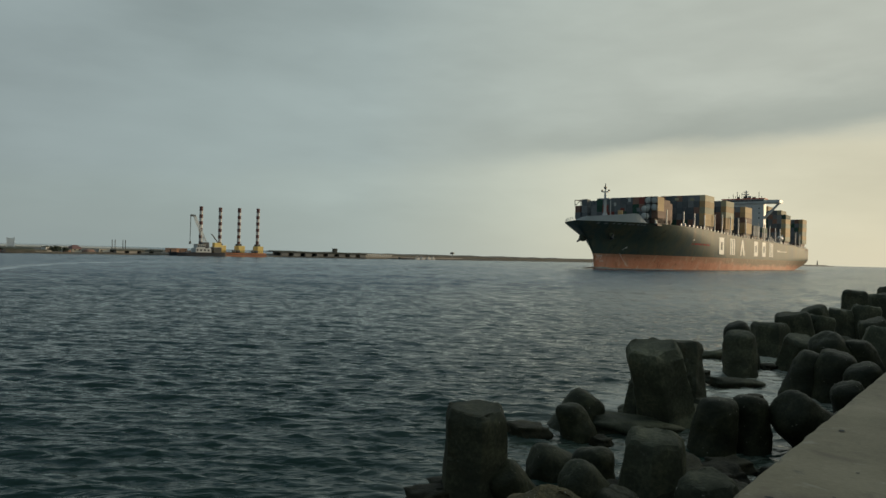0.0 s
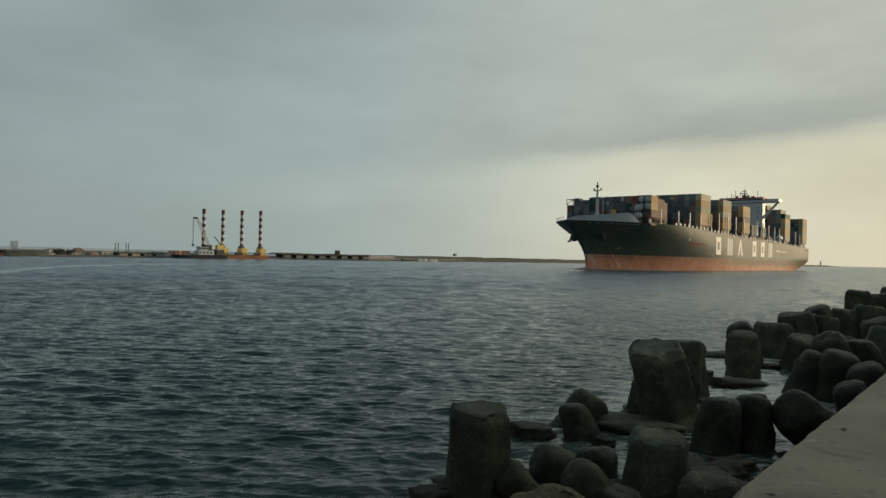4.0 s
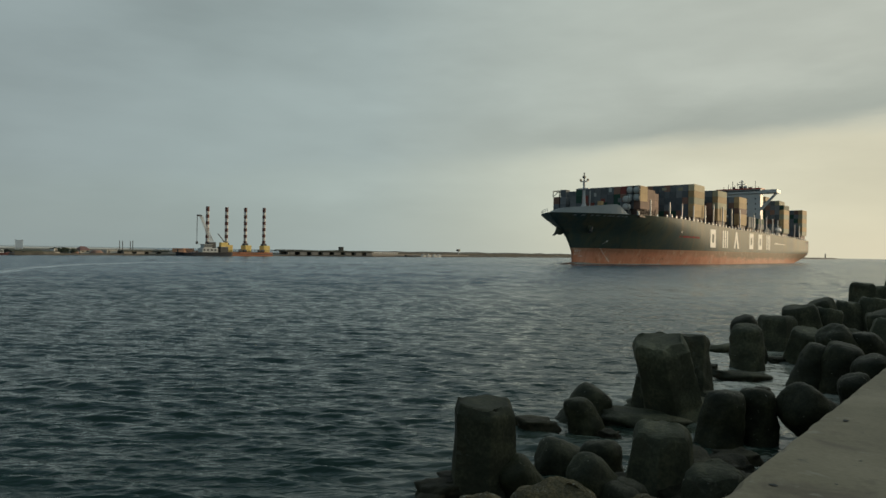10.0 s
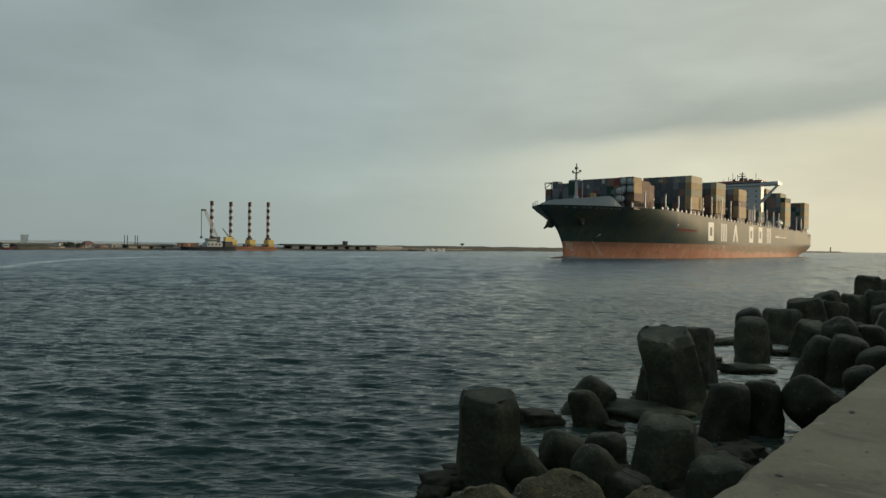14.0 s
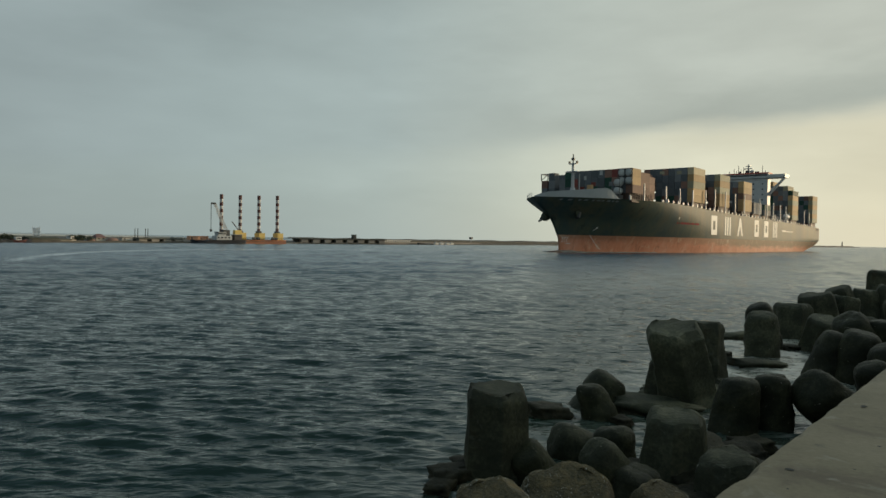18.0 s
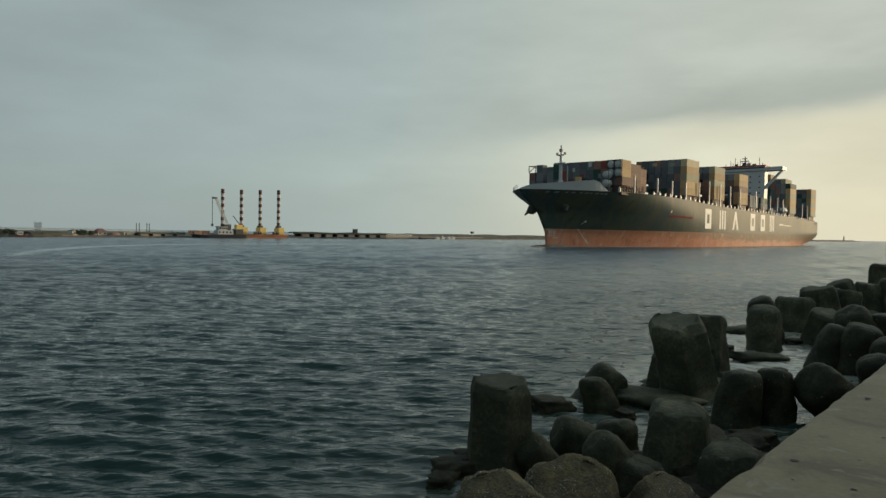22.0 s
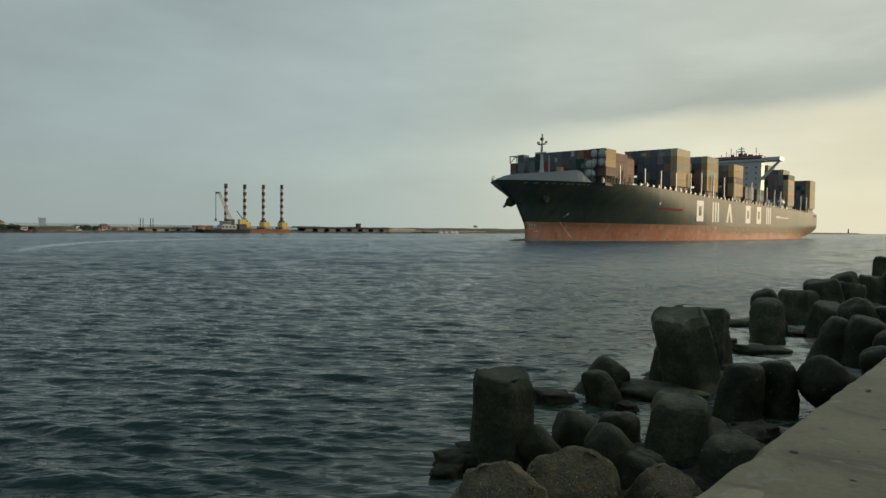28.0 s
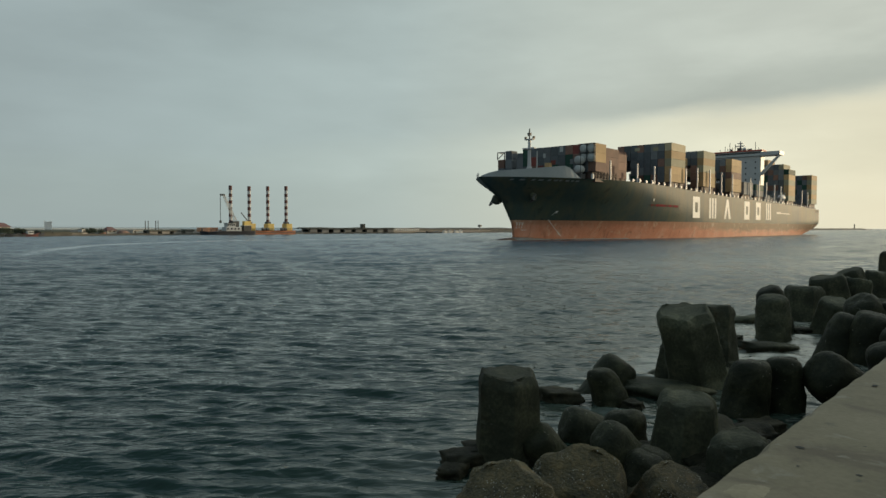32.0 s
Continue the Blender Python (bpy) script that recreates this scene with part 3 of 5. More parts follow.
# out-of-view block added to keep the low sun off the foreground
def build_sun_blocker():
    w = empty("sun_blocker", quay_pose, "unseen plain grey block added to shade the promenade", "building")
    part("wall", B(14.2, 26, -60, 190, 0, 8.8), M["blocker"], w)
    part("roof", B(13.6, 26.6, -60.6, 190.6, 8.8, 9.2), M["blocker"], w)
    part("ground_slab", B(14.02, 60, -60, 190, -3, TOP - 0.05), M["pave"], w)


build_sun_blocker()


def build_mound():
    bm = bmesh.new()
    prof = [(-1.5, -0.1), (-2.6, 0.0), (-4.2, -0.05), (-5.2, -0.7), (-7.0, -1.6), (-10, -3.2)]
    rr = random.Random(5)
    rows = []
    for i in range(60):
        s = -8 + i * 1.1
        # slope raised here so dark rock fills the shadowed gap between blocks
        fill_ = 1 - min(max(abs(s - 10.4) - 2.6, 0.0), 1.5) / 1.5
        rows.append([bm.verts.new((c, s, min(z, -0.6) * (1 - fill_) + z * fill_ + rr.uniform(-0.12, 0.12))) for c, z in prof])
    for r0, r1 in zip(rows, rows[1:]):
        for k in range(len(prof) - 1):
            bm.faces.new((r0[k], r0[k + 1], r1[k + 1], r1[k]))
    ob = thing("rubble_slope", bm, M["rubble"], "dark submerged rubble slope under the armour blocks", "rubble", kind="structure")
    ob.matrix_world = quay_pose


build_mound()


# ---- concrete armour blocks ----
def tetra_mesh(mat, seed, soft, tall=0.0, tip=0.88, root=0.96, torn=0.0):
    """Four tapered legs grown from the faces of a truncated tetrahedron, edges rounded by soft metres; torn: how ragged the end of the first leg is."""
    rr = random.Random(seed)
    lc = 1.62
    dirs = [Vector((0, 0, 1))] + [Vector((math.cos(a) * 0.943, math.sin(a) * 0.943, -0.333)) for a in (0.0, 2.0944, 4.18879)]
    edge = 1.72
    corner = [-dv * edge * 0.6124 for dv in dirs]
    bm = bmesh.new()
    vert = {}
    for i in range(4):
        for j in range(4):
            if i != j:
                vert[i, j] = bm.verts.new((corner[i] * 2 + corner[j]) / 3)
    for i in range(4):
        bm.faces.new([vert[i, j] for j in range(4) if j != i])
    for k in range(4):
        a, b, c = [i for i in range(4) if i != k]
        loop = [vert[a, b], vert[b, a], vert[b, c], vert[c, b], vert[c, a], vert[a, c]]
        mid = dirs[k] * loop[0].co.dot(dirs[k])
        prev = loop
        up = tall if k == 0 else 0.0
        for h, f in ((0.85, root if k == 0 else 0.96), (lc + up - 0.12, tip if k == 0 else 0.88), (lc + up, tip - 0.15 if k == 0 else 0.72)):
            ringv = [bm.verts.new(dirs[k] * h + (v.co - mid) * f * rr.uniform(0.97, 1.03)) for v in loop]
            for i in range(6):
                bm.faces.new((prev[i], prev[(i + 1) % 6], ringv[(i + 1) % 6], ringv[i]))
            prev = ringv
        bm.faces.new(prev)
    bmesh.ops.recalc_face_normals(bm, faces=bm.faces)
    bmesh.ops.bevel(bm, geom=list(bm.edges), offset=soft, segments=2, profile=0.6, affect="EDGES", clamp_overlap=True)
    bmesh.ops.subdivide_edges(bm, edges=[e for e in bm.edges if e.calc_length() > 0.2], cuts=5, use_grid_fill=True)
    for v in bm.verts:
        v.co += v.co.normalized() * 0.06 * noise.noise(v.co * 1.9 + Vector((seed * 7.3, 0, 0))) + v.co.normalized() * 0.03 * noise.noise(v.co * 6 + Vector((seed * 3.3, 0, 0))) + Vector((noise.noise(v.co * 0.8 + Vector((seed, 5, 0))), noise.noise(v.co * 0.8 + Vector((5, seed, 0))), 0)) * 0.10
        end = max(0.0, v.co.z - (lc + tall - 0.30)) / 0.30
        v.co.z += torn * end * (noise.noise(v.co * 4.0 + Vector((0, seed, 9))) + 0.6 * noise.noise(v.co * 11.0 + Vector((seed, 0, 9))))
    me = mesh_of(bm, "tetrapod", mat, smooth=True)
    if soft < 0.15:
        me.set_sharp_from_angle(angle=radians(24))
    return me


def cone_meshes(mat, kinds):
    """Blocks with four round, tapering legs; kinds: seed, extra length of the first leg, radius at its tip, radius at the middle."""
    made = []
    dirs = [Vector((0, 0, 1))] + [Vector((math.cos(a) * 0.943, math.sin(a) * 0.943, -0.333)) for a in (0.0, 2.0944, 4.18879)]
    n = 28
    for seed, tall, tip, root in kinds:
        bm = bmesh.new()
        for k, dv in enumerate(dirs):
            ln = 1.62 + (tall if k == 0 else 0.0)
            u = dv.orthogonal().normalized()
            v = dv.cross(u)
            lean = 0.22 * math.sin(seed * 2.3 + k)
            prof = [(ln * q / 9, tip + (root - tip) * (1 - q / 9) + 0.14 * math.exp(-((ln * q / 9) / 0.5) ** 2)) for q in range(9)]
            prof += [(ln - 0.12, tip - 0.01), (ln - 0.05, tip - 0.06), (ln - 0.01, tip - 0.14), (ln, tip - 0.20)]
            rings = [[bm.verts.new(dv * (h + lean * r * math.cos(a) * (h / ln) ** 3) + (u * math.cos(a) + v * math.sin(a)) * r) for a in [2 * math.pi * q / n for q in range(n)]] for h, r in prof]
            for r0, r1 in zip(rings, rings[1:]):
                for q in range(n):
                    bm.faces.new((r0[q], r0[(q + 1) % n], r1[(q + 1) % n], r1[q]))
            bm.faces.new(rings[-1])
            bm.faces.new(rings[0][::-1])
        ob = new("tetrapod", mesh_of(bm, "tetrapod", mat))
        fuse = ob.modifiers.new("fuse", "REMESH")
        fuse.mode, fuse.voxel_size = "VOXEL", 0.05
        made.append((seed, ob))
    graph = bpy.context.evaluated_depsgraph_get()
    out = []
    for seed, ob in made:
        bm = bmesh.new()
        bm.from_mesh(bpy.data.meshes.new_from_object(ob.evaluated_get(graph)))
        for _ in range(2):
            bmesh.ops.smooth_vert(bm, verts=bm.verts, factor=0.5, use_axis_x=True, use_axis_y=True, use_axis_z=True)
        bm.normal_update()
        w = Vector((seed * 7.3, seed * 2.1, 0))
        for v in bm.verts:
            v.co += v.normal * (0.05 * noise.noise(v.co * 1.1 + w) + 0.035 * noise.noise(v.co * 2.9 + w) + 0.016 * noise.noise(v.co * 8.0 + w) + 0.010 * noise.noise(v.co * 17.0 + w))
        out.append(mesh_of(bm, "tetrapod", mat, smooth=True))
        bpy.data.objects.remove(ob)
    return out


def roughen(me, seed, amount):
    for v in me.vertices:
        v.co += v.normal * amount * (noise.noise(v.co * 5 + Vector((seed, 0, 0))) + 0.7 * noise.noise(v.co * 13 + Vector((0, seed, 0))))
    return me


TETRA = {"pillar": [roughen(tetra_mesh(M["tetra"], 21, 0.04, 1.1, 0.98, 0.93, 0.05), 21, 0.016)], "worn": [roughen(tetra_mesh(M["tetra"], 24, 0.04, 0.0, 1.02, 1.0, 0.09), 24, 0.016)], "keg": cone_meshes(M["tetra"], [(19, 1.1, 0.47, 0.62)]), "tall": [roughen(tetra_mesh(M["tetra"], q, 0.06, 1.1, 0.96), q, 0.022) for q in (13, 14, 15)], "cone": cone_meshes(M["algae"], [(16, 1.1, 0.37, 0.68), (17, 1.1, 0.40, 0.70), (18, 1.1, 0.35, 0.66)]), "stump": [roughen(tetra_mesh(M["tetra"], q, 0.10, 1.1, 0.70), q, 0.022) for q in (16, 17)], "dark": [roughen(tetra_mesh(M["tetra"], q, 0.055), q, 0.022) for q in range(3)], "round": cone_meshes(M["algae"], [(4, 0.0, 0.44, 0.64), (5, 0.0, 0.42, 0.62), (6, 0.0, 0.46, 0.62)]),
         "crusted": [roughen(tetra_mesh(M["crust"], q, 0.12), q, 0.035) for q in (9, 11)]}
count = [0]


def barnacle_mesh(me, seed, share, r0, r1):
    """Small pale shells clinging to the upper end of a block's raised leg."""
    rr = random.Random(seed)
    top = max(v.co.z for v in me.vertices)
    bm = bmesh.new()
    faces = [f for f in me.polygons if f.center.z > top - 1.3]
    for f in faces:
        if rr.random() > share * (1.6 if f.center.z > top - 0.4 else 0.7):
            continue
        if noise.noise(Vector(f.center) * 2.5 + Vector((seed, 0, 0))) < -0.05:
            continue
        vs = [me.vertices[i].co for i in f.vertices]
        for _ in range(rr.randint(1, 3)):
            w = [rr.random() for _ in vs]
            c = sum((v * q for v, q in zip(vs, w)), Vector()) / sum(w)
            n = Vector(f.normal)
            u = n.orthogonal().normalized()
            v2 = n.cross(u)
            r = rr.uniform(r0, r1)
            base = [bm.verts.new(c + (u * math.cos(a) + v2 * math.sin(a)) * r - n * 0.004) for a in (0, 1.2566, 2.5133, 3.7699, 5.0265)]
            tip = bm.verts.new(c + n * r * 0.7)
            for i in range(5):
                bm.faces.new((base[i], base[(i + 1) % 5], tip))
    return mesh_of(bm, "barnacles", M["barnacle"])


SHELLS = {k: [barnacle_mesh(me, q + 3, 0.5 if k == "crusted" else 0.02, 0.005, 0.012) for q, me in enumerate(v)] for k, v in TETRA.items()}


def tetrapod(tip, way, foot, size, look_="dark"):
    """A block whose one leg points along way and ends at tip; foot: the side to which a second leg goes."""
    way = Vector(way).normalized()
    centre = Vector(tip) - way * (2.72 if look_ in ("pillar", "tall", "keg", "cone", "stump") else 1.62) * size
    ax = Vector(foot).normalized()
    ay = way.cross(ax)
    m = Matrix.Translation(centre) @ Matrix((ax, ay, way)).transposed().to_4x4()
    kind = TETRA[look_]
    pick = count[0] % len(kind)
    ob = new("tetrapod", kind[pick])
    count[0] += 1
    ob.matrix_world = m @ Matrix.Diagonal((size, size, size, 1))
    label = "dark weathered concrete tetrapod piled by the seawall" if look_ != "crusted" else "brown barnacle-crusted concrete tetrapod near the seawall"
    tagged(part("barnacles", SHELLS[look_][pick], None, ob), "small pale barnacles", kind="stuff")
    return tagged(ob, label, "tetrapod", "tetrapods along the seawall")


def boulder(centre, size, turn, seed, mat="wetrock"):
    """A rounded, wave-worn block lying low in the water."""
    bm = bmesh.new()
    bmesh.ops.create_cube(bm, size=2.0)
    bmesh.ops.subdivide_edges(bm, edges=bm.edges, cuts=7, use_grid_fill=True)
    for v in bm.verts:
        c = v.co.copy()
        v.co = c.lerp(c.normalized() * 1.25, 0.35)
        n = noise.noise(c * 1.1 + Vector((seed * 5.1, 0, 0))) * 0.36 + noise.noise(c * 3.5 + Vector((0, seed, 0))) * 0.12
        v.co = v.co * (1 + n)
        v.co = Vector((v.co.x * size[0], v.co.y * size[1], v.co.z * size[2]))
    ob = thing("boulder", bm, M[mat], "low wave-worn dark boulder among the tetrapods", "rock", "boulders along the seawall", smooth=True)
    ob.matrix_world = Matrix.Translation(centre) @ pose(0, 0, 0, *turn)


tetrapod((1.07, 10.90, 1.48), (0.00, -0.05, 1.00), (-1.00, -0.03, 0.00), 1.06, "pillar")
tetrapod((3.48, 14.63, 0.76), (-0.30, 0.00, 0.95), (-0.82, 0.50, -0.28), 0.76, "cone")
tetrapod((4.40, 16.00, 0.60), (0.55, 0.20, 0.81), (0.53, 0.74, -0.41), 0.96, "round")
tetrapod((2.20, 12.00, 0.33), (-0.85, -0.11, 0.51), (-0.52, 0.11, -0.85), 0.96, "cone")
tetrapod((3.20, 11.64, 0.64), (0.06, 0.11, 0.99), (0.01, 0.99, -0.11), 0.80, "round")
tetrapod((1.46, 10.58, 0.61), (-0.48, -0.22, 0.85), (-0.86, 0.10, -0.49), 0.84, "cone")
tetrapod((2.30, 9.66, 0.86), (-0.62, -0.10, 0.78), (-0.80, -0.15, -0.62), 0.78, "cone")
tetrapod((1.52, 7.56, 1.04), (-0.16, -0.48, 0.86), (-0.66, -0.59, -0.46), 1.24, "crusted")
tetrapod((0.57, 7.02, 1.06), (-0.33, -0.33, 0.88), (-0.84, -0.31, -0.43), 1.19, "crusted")
tetrapod((2.72, 7.48, 0.98), (0.27, -0.32, 0.91), (0.55, -0.72, -0.42), 0.86, "crusted")
tetrapod((2.89, 9.31, 0.67), (0.10, 0.00, 1.00), (0.00, -1.00, 0.00), 0.63, "round")
tetrapod((3.86, 10.50, 1.19), (-0.05, -0.10, 0.99), (-0.89, 0.45, 0.00), 1.30, "stump")
tetrapod((5.86, 16.00, 1.86), (-0.20, -0.16, 0.97), (-0.66, -0.74, -0.26), 1.30, "worn")
tetrapod((5.72, 16.60, 0.91), (0.02, -0.05, 1.00), (-0.90, 0.44, 0.00), 0.72, "stump")
tetrapod((7.22, 17.68, 1.79), (0.05, 0.10, 0.99), (0.21, 0.97, -0.11), 1.10, "dark")
tetrapod((6.40, 13.72, 1.12), (0.12, -0.05, 0.99), (-0.44, 0.90, 0.10), 0.98, "cone")
tetrapod((7.24, 14.06, 1.12), (0.03, -0.05, 1.00), (-0.89, -0.45, 0.00), 0.93, "cone")
tetrapod((7.72, 13.60, 1.00), (-0.78, -0.12, 0.61), (0.61, 0.00, 0.79), 1.00, "round")
tetrapod((4.18, 9.25, 0.92), (-0.12, -0.06, 0.99), (-0.86, 0.50, -0.09), 1.16, "stump")
tetrapod((3.06, 9.50, 0.66), (0.10, 0.00, 1.00), (0.00, -1.00, 0.00), 0.60, "round")
tetrapod((11.47, 23.00, 1.53), (-0.02, -0.05, 1.00), (-0.85, 0.52, -0.02), 1.10, "keg")
tetrapod((12.18, 24.90, 1.66), (-0.22, 0.00, 0.98), (-0.85, 0.24, -0.20), 1.15, "cone")
tetrapod((15.24, 28.03, 1.42), (0.02, 0.00, 1.00), (-0.44, 0.90, 0.00), 1.42, "tall")
tetrapod((16.67, 28.95, 1.79), (-0.20, 0.00, 0.98), (-0.85, 0.50, -0.17), 1.43, "tall")
tetrapod((18.41, 30.30, 1.95), (-0.38, 0.00, 0.92), (-0.92, 0.03, -0.38), 1.20, "dark")
tetrapod((18.23, 29.25, 1.64), (0.15, 0.00, 0.99), (0.00, -1.00, 0.00), 1.27, "dark")
tetrapod((12.10, 19.63, 1.28), (0.29, -0.05, 0.96), (-0.16, -0.99, 0.00), 1.29, "cone")
tetrapod((12.41, 19.04, 1.42), (0.10, -0.05, 0.99), (-0.45, -0.89, 0.00), 1.28, "cone")
tetrapod((13.83, 22.17, 1.47), (-0.55, 0.00, 0.83), (-0.83, 0.03, -0.55), 1.32, "round")
tetrapod((20.84, 31.80, 1.78), (0.10, 0.00, 1.00), (0.00, -1.00, 0.00), 1.35, "dark")
tetrapod((23.55, 34.80, 2.61), (0.05, 0.00, 1.00), (0.90, 0.44, -0.04), 1.35, "dark")
tetrapod((26.24, 36.75, 2.39), (-0.10, 0.00, 1.00), (-0.99, 0.03, -0.10), 1.35, "dark")
tetrapod((29.05, 39.75, 2.67), (0.10, 0.00, 1.00), (0.99, -0.03, -0.10), 1.50, "dark")
tetrapod((33.21, 42.75, 2.22), (-0.20, 0.00, 0.98), (-0.85, 0.50, -0.17), 1.50, "dark")
tetrapod((21.87, 31.50, 2.01), (0.10, 0.00, 1.00), (0.00, -1.00, 0.00), 1.35, "dark")
tetrapod((18.94, 27.00, 1.68), (-0.32, 0.00, 0.95), (-0.82, 0.50, -0.27), 1.35, "dark")
tetrapod((17.46, 24.00, 1.62), (0.32, 0.00, 0.95), (0.00, -1.00, 0.00), 1.35, "dark")
tetrapod((14.82, 21.90, 1.46), (-0.27, 0.00, 0.96), (-0.83, 0.50, -0.23), 1.20, "cone")
tetrapod((10.12, 15.30, 1.17), (-0.32, 0.00, 0.95), (-0.82, 0.50, -0.27), 1.02, "cone")
tetrapod((12.14, 17.70, 1.26), (-0.22, 0.00, 0.98), (-0.85, 0.50, -0.19), 1.17, "cone")
tetrapod((14.28, 24.00, 1.23), (0.10, -0.31, 0.94), (-0.95, -0.32, 0.00), 1.27, "tall")
boulder((5.12, 15.45, 0.06), (0.95, 0.62, 0.18), (0, 3, -8), 42, "tetra")
boulder((10.38, 21.13, 0.06), (0.90, 0.36, 0.15), (0, 4, 10), 43, "tetra")
boulder((12.42, 27.33, 0.06), (0.83, 0.46, 0.17), (0, -4, 0), 44, "tetra")
boulder((2.60, 14.78, 0.06), (0.40, 0.34, 0.17), (0, 5, 10), 45)
boulder((0.35, 10.75, 0.06), (0.35, 0.29, 0.14), (0, 0, 30), 46)
boulder((0.15, 10.30, 0.06), (0.24, 0.19, 0.08), (0, 0, 70), 47)
boulder((4.06, 14.13, 0.06), (0.19, 0.19, 0.10), (0, 0, 40), 48)
boulder((10.05, 22.85, 0.06), (0.29, 0.24, 0.11), (0, 0, 60), 49)
boulder((13.34, 24.64, 0.06), (0.38, 0.28, 0.11), (0, 0, 20), 50)
boulder((9.89, 18.98, 0.06), (0.28, 0.19, 0.08), (0, 0, 50), 51)
boulder((6.08, 12.54, 0.06), (0.39, 0.29, 0.14), (0, 0, 20), 52)
boulder((0.80, 11.07, 0.06), (0.48, 0.29, 0.15), (0, 0, 10), 53)
# boulders added to darken the shadowed gaps between the blocks
gap_fill = random.Random(31)
for k in range(26):
    c, r = gap_fill.uniform(-4.8, -2.1), gap_fill.uniform(0.26, 0.48)
    boulder(along(gap_fill.uniform(8.2, 12.7), c, gap_fill.uniform(-0.02, 0.18)), (r * 1.3, r, r * 0.75), (gap_fill.uniform(-15, 15), gap_fill.uniform(-15, 15), gap_fill.uniform(0, 180)), 60 + k)

# ---- the container ship; local x forward from the stem head, y to port, z up from the water ----
SHIP_BEARING = 41.47
SHIP_YAW = -90 - SHIP_BEARING
BOW = Vector((7.44, 190.08, 0))
ship = empty("container_ship", Matrix.Translation(BOW) @ pose(0, 0, 0, 0, 0, SHIP_YAW),
             "large dark container ship with an orange-red waterline, loaded with containers", "ship")
ship.scale = (1.08, 1.08, 1.08)   # scale fitted to the waterline in the camera's view; boxes become high-cube
HB = 20.0
STEM = [(-3, 22.0), (0, 19.6), (4.2, 19.1), (5.4, 18.4), (7.3, 17.0), (11.1, 14.2), (13.2, 10.4), (16.0, 5.6), (16.8, 4.4), (18.5, 4.0)]
SHEER = [(0, 17.2), (25, 17.3), (45, 17.5), (60, 17.7), (88, 17.3), (115, 16.4), (147, 16.0), (186, 15.7), (235, 15.0), (292, 14.0)]
AFT = 292.0


def half_breadth(a, z):
    st = lerp_table(z, STEM)
    t = min(max(z / 17.2, 0.0), 1.0)
    length = 122 + (58 - 122) * t ** 1.1
    e = 2.3 + 0.95 * t
    s = min(max((a - st) / length, 0.0), 1.0)
    y = HB * (1 - (1 - s) ** e)
    low = 1 - min(max(z / 7.0, 0.0), 1.0)
    if a > 205:
        y *= 1 - 0.26 * low ** 1.5 * ((a - 205) / 87) ** 2 - 0.025 * ((a - 205) / 87) ** 3
    return y


def stern_at(z):
    return lerp_table(z, [(-3, 250), (0, 262), (2.2, 280), (3.6, 288), (5.2, 291), (7, AFT), (20, AFT)])


def hull_shell(levels, top):
    """Both sides and transom between heights; levels run 0..1 from the lower height function to the upper."""
    bm = bmesh.new()
    us = [0, 0.004, 0.01, 0.018, 0.028, 0.04, 0.055, 0.075, 0.1, 0.13, 0.17, 0.22, 0.28, 0.36, 0.46, 0.56, 0.66, 0.74, 0.80, 0.85, 0.90, 0.94, 0.97, 0.99, 1.0]
    for sgn in (1, -1):
        grid = []
        for lv in levels:
            row = []
            for u in us:
                z = lv
                for _ in range(3):
                    st, en = lerp_table(z, STEM), stern_at(z)
                    a = st + u * (en - st)
                    z = lv if top is None else 5.7 + (lerp_table(a, SHEER) - 5.7) * lv
                row.append(bm.verts.new((-a, sgn * half_breadth(a, z), z)))
            grid.append(row)
        for r0, r1 in zip(grid, grid[1:]):
            for i in range(len(us) - 1):
                bm.faces.new((r0[i], r0[i + 1], r1[i + 1], r1[i]))
        if sgn == 1:
            first = [r[-1] for r in grid]
        else:
            last = [r[-1] for r in grid]
            for i in range(len(first) - 1):
                bm.faces.new((first[i], first[i + 1], last[i + 1], last[i]))
    bmesh.ops.remove_doubles(bm, verts=bm.verts, dist=0.001)
    return bm


part("hull", hull_shell([i / 9 for i in range(10)], True), M["hull"], ship, "dark hull paint, the low sun's olive put into its colour", smooth=True)
part("boot_topping", hull_shell([-3, -1, 0, 1.5, 3, 4.5, 5.7], None), M["boot"], ship, "faded red-orange bottom paint", smooth=True)


def ship_deck():
    bm = bmesh.new()
    rows_ = []
    for i in range(50):
        a = 4.6 + (AFT - 4.6) * (i / 49) ** 1.6
        z = lerp_table(a, SHEER) - lerp_table(a, [(0, 0.12), (28, 0.12), (34, 0.9), (300, 0.9)])
        y = half_breadth(a, z) - 0.05
        rows_.append((bm.verts.new((-a, y, z)), bm.verts.new((-a, -y, z))))
    for r0, r1 in zip(rows_, rows_[1:]):
        bm.faces.new((r0[0], r1[0], r1[1], r0[1]))
    return bm


part("deck", ship_deck(), M["deck"], ship)


def bow_bulwark(sgn, tops):
    bm = bmesh.new()
    first = tops[0][0]
    rows_ = []
    for i in range(16):
        a = first + (29.4 - first) * i / 15
        zb = lerp_table(a, SHEER) + 0.02
        zt = lerp_table(a, tops)
        y = half_breadth(a, 17.1)
        rows_.append([bm.verts.new((-a, sgn * (y - 0.15), zb)), bm.verts.new((-a, sgn * (y - 0.9), zt)), bm.verts.new((-a, sgn * (y - 1.2), zt)), bm.verts.new((-a, sgn * (y - 0.6), zb))])
    for r0, r1 in zip(rows_, rows_[1:]):
        for k in range(4):
            bm.faces.new((r0[k], r0[(k + 1) % 4], r1[(k + 1) % 4], r1[k]))
    bm.faces.new(rows_[0])
    bm.faces.new(rows_[-1][::-1])
    return bm


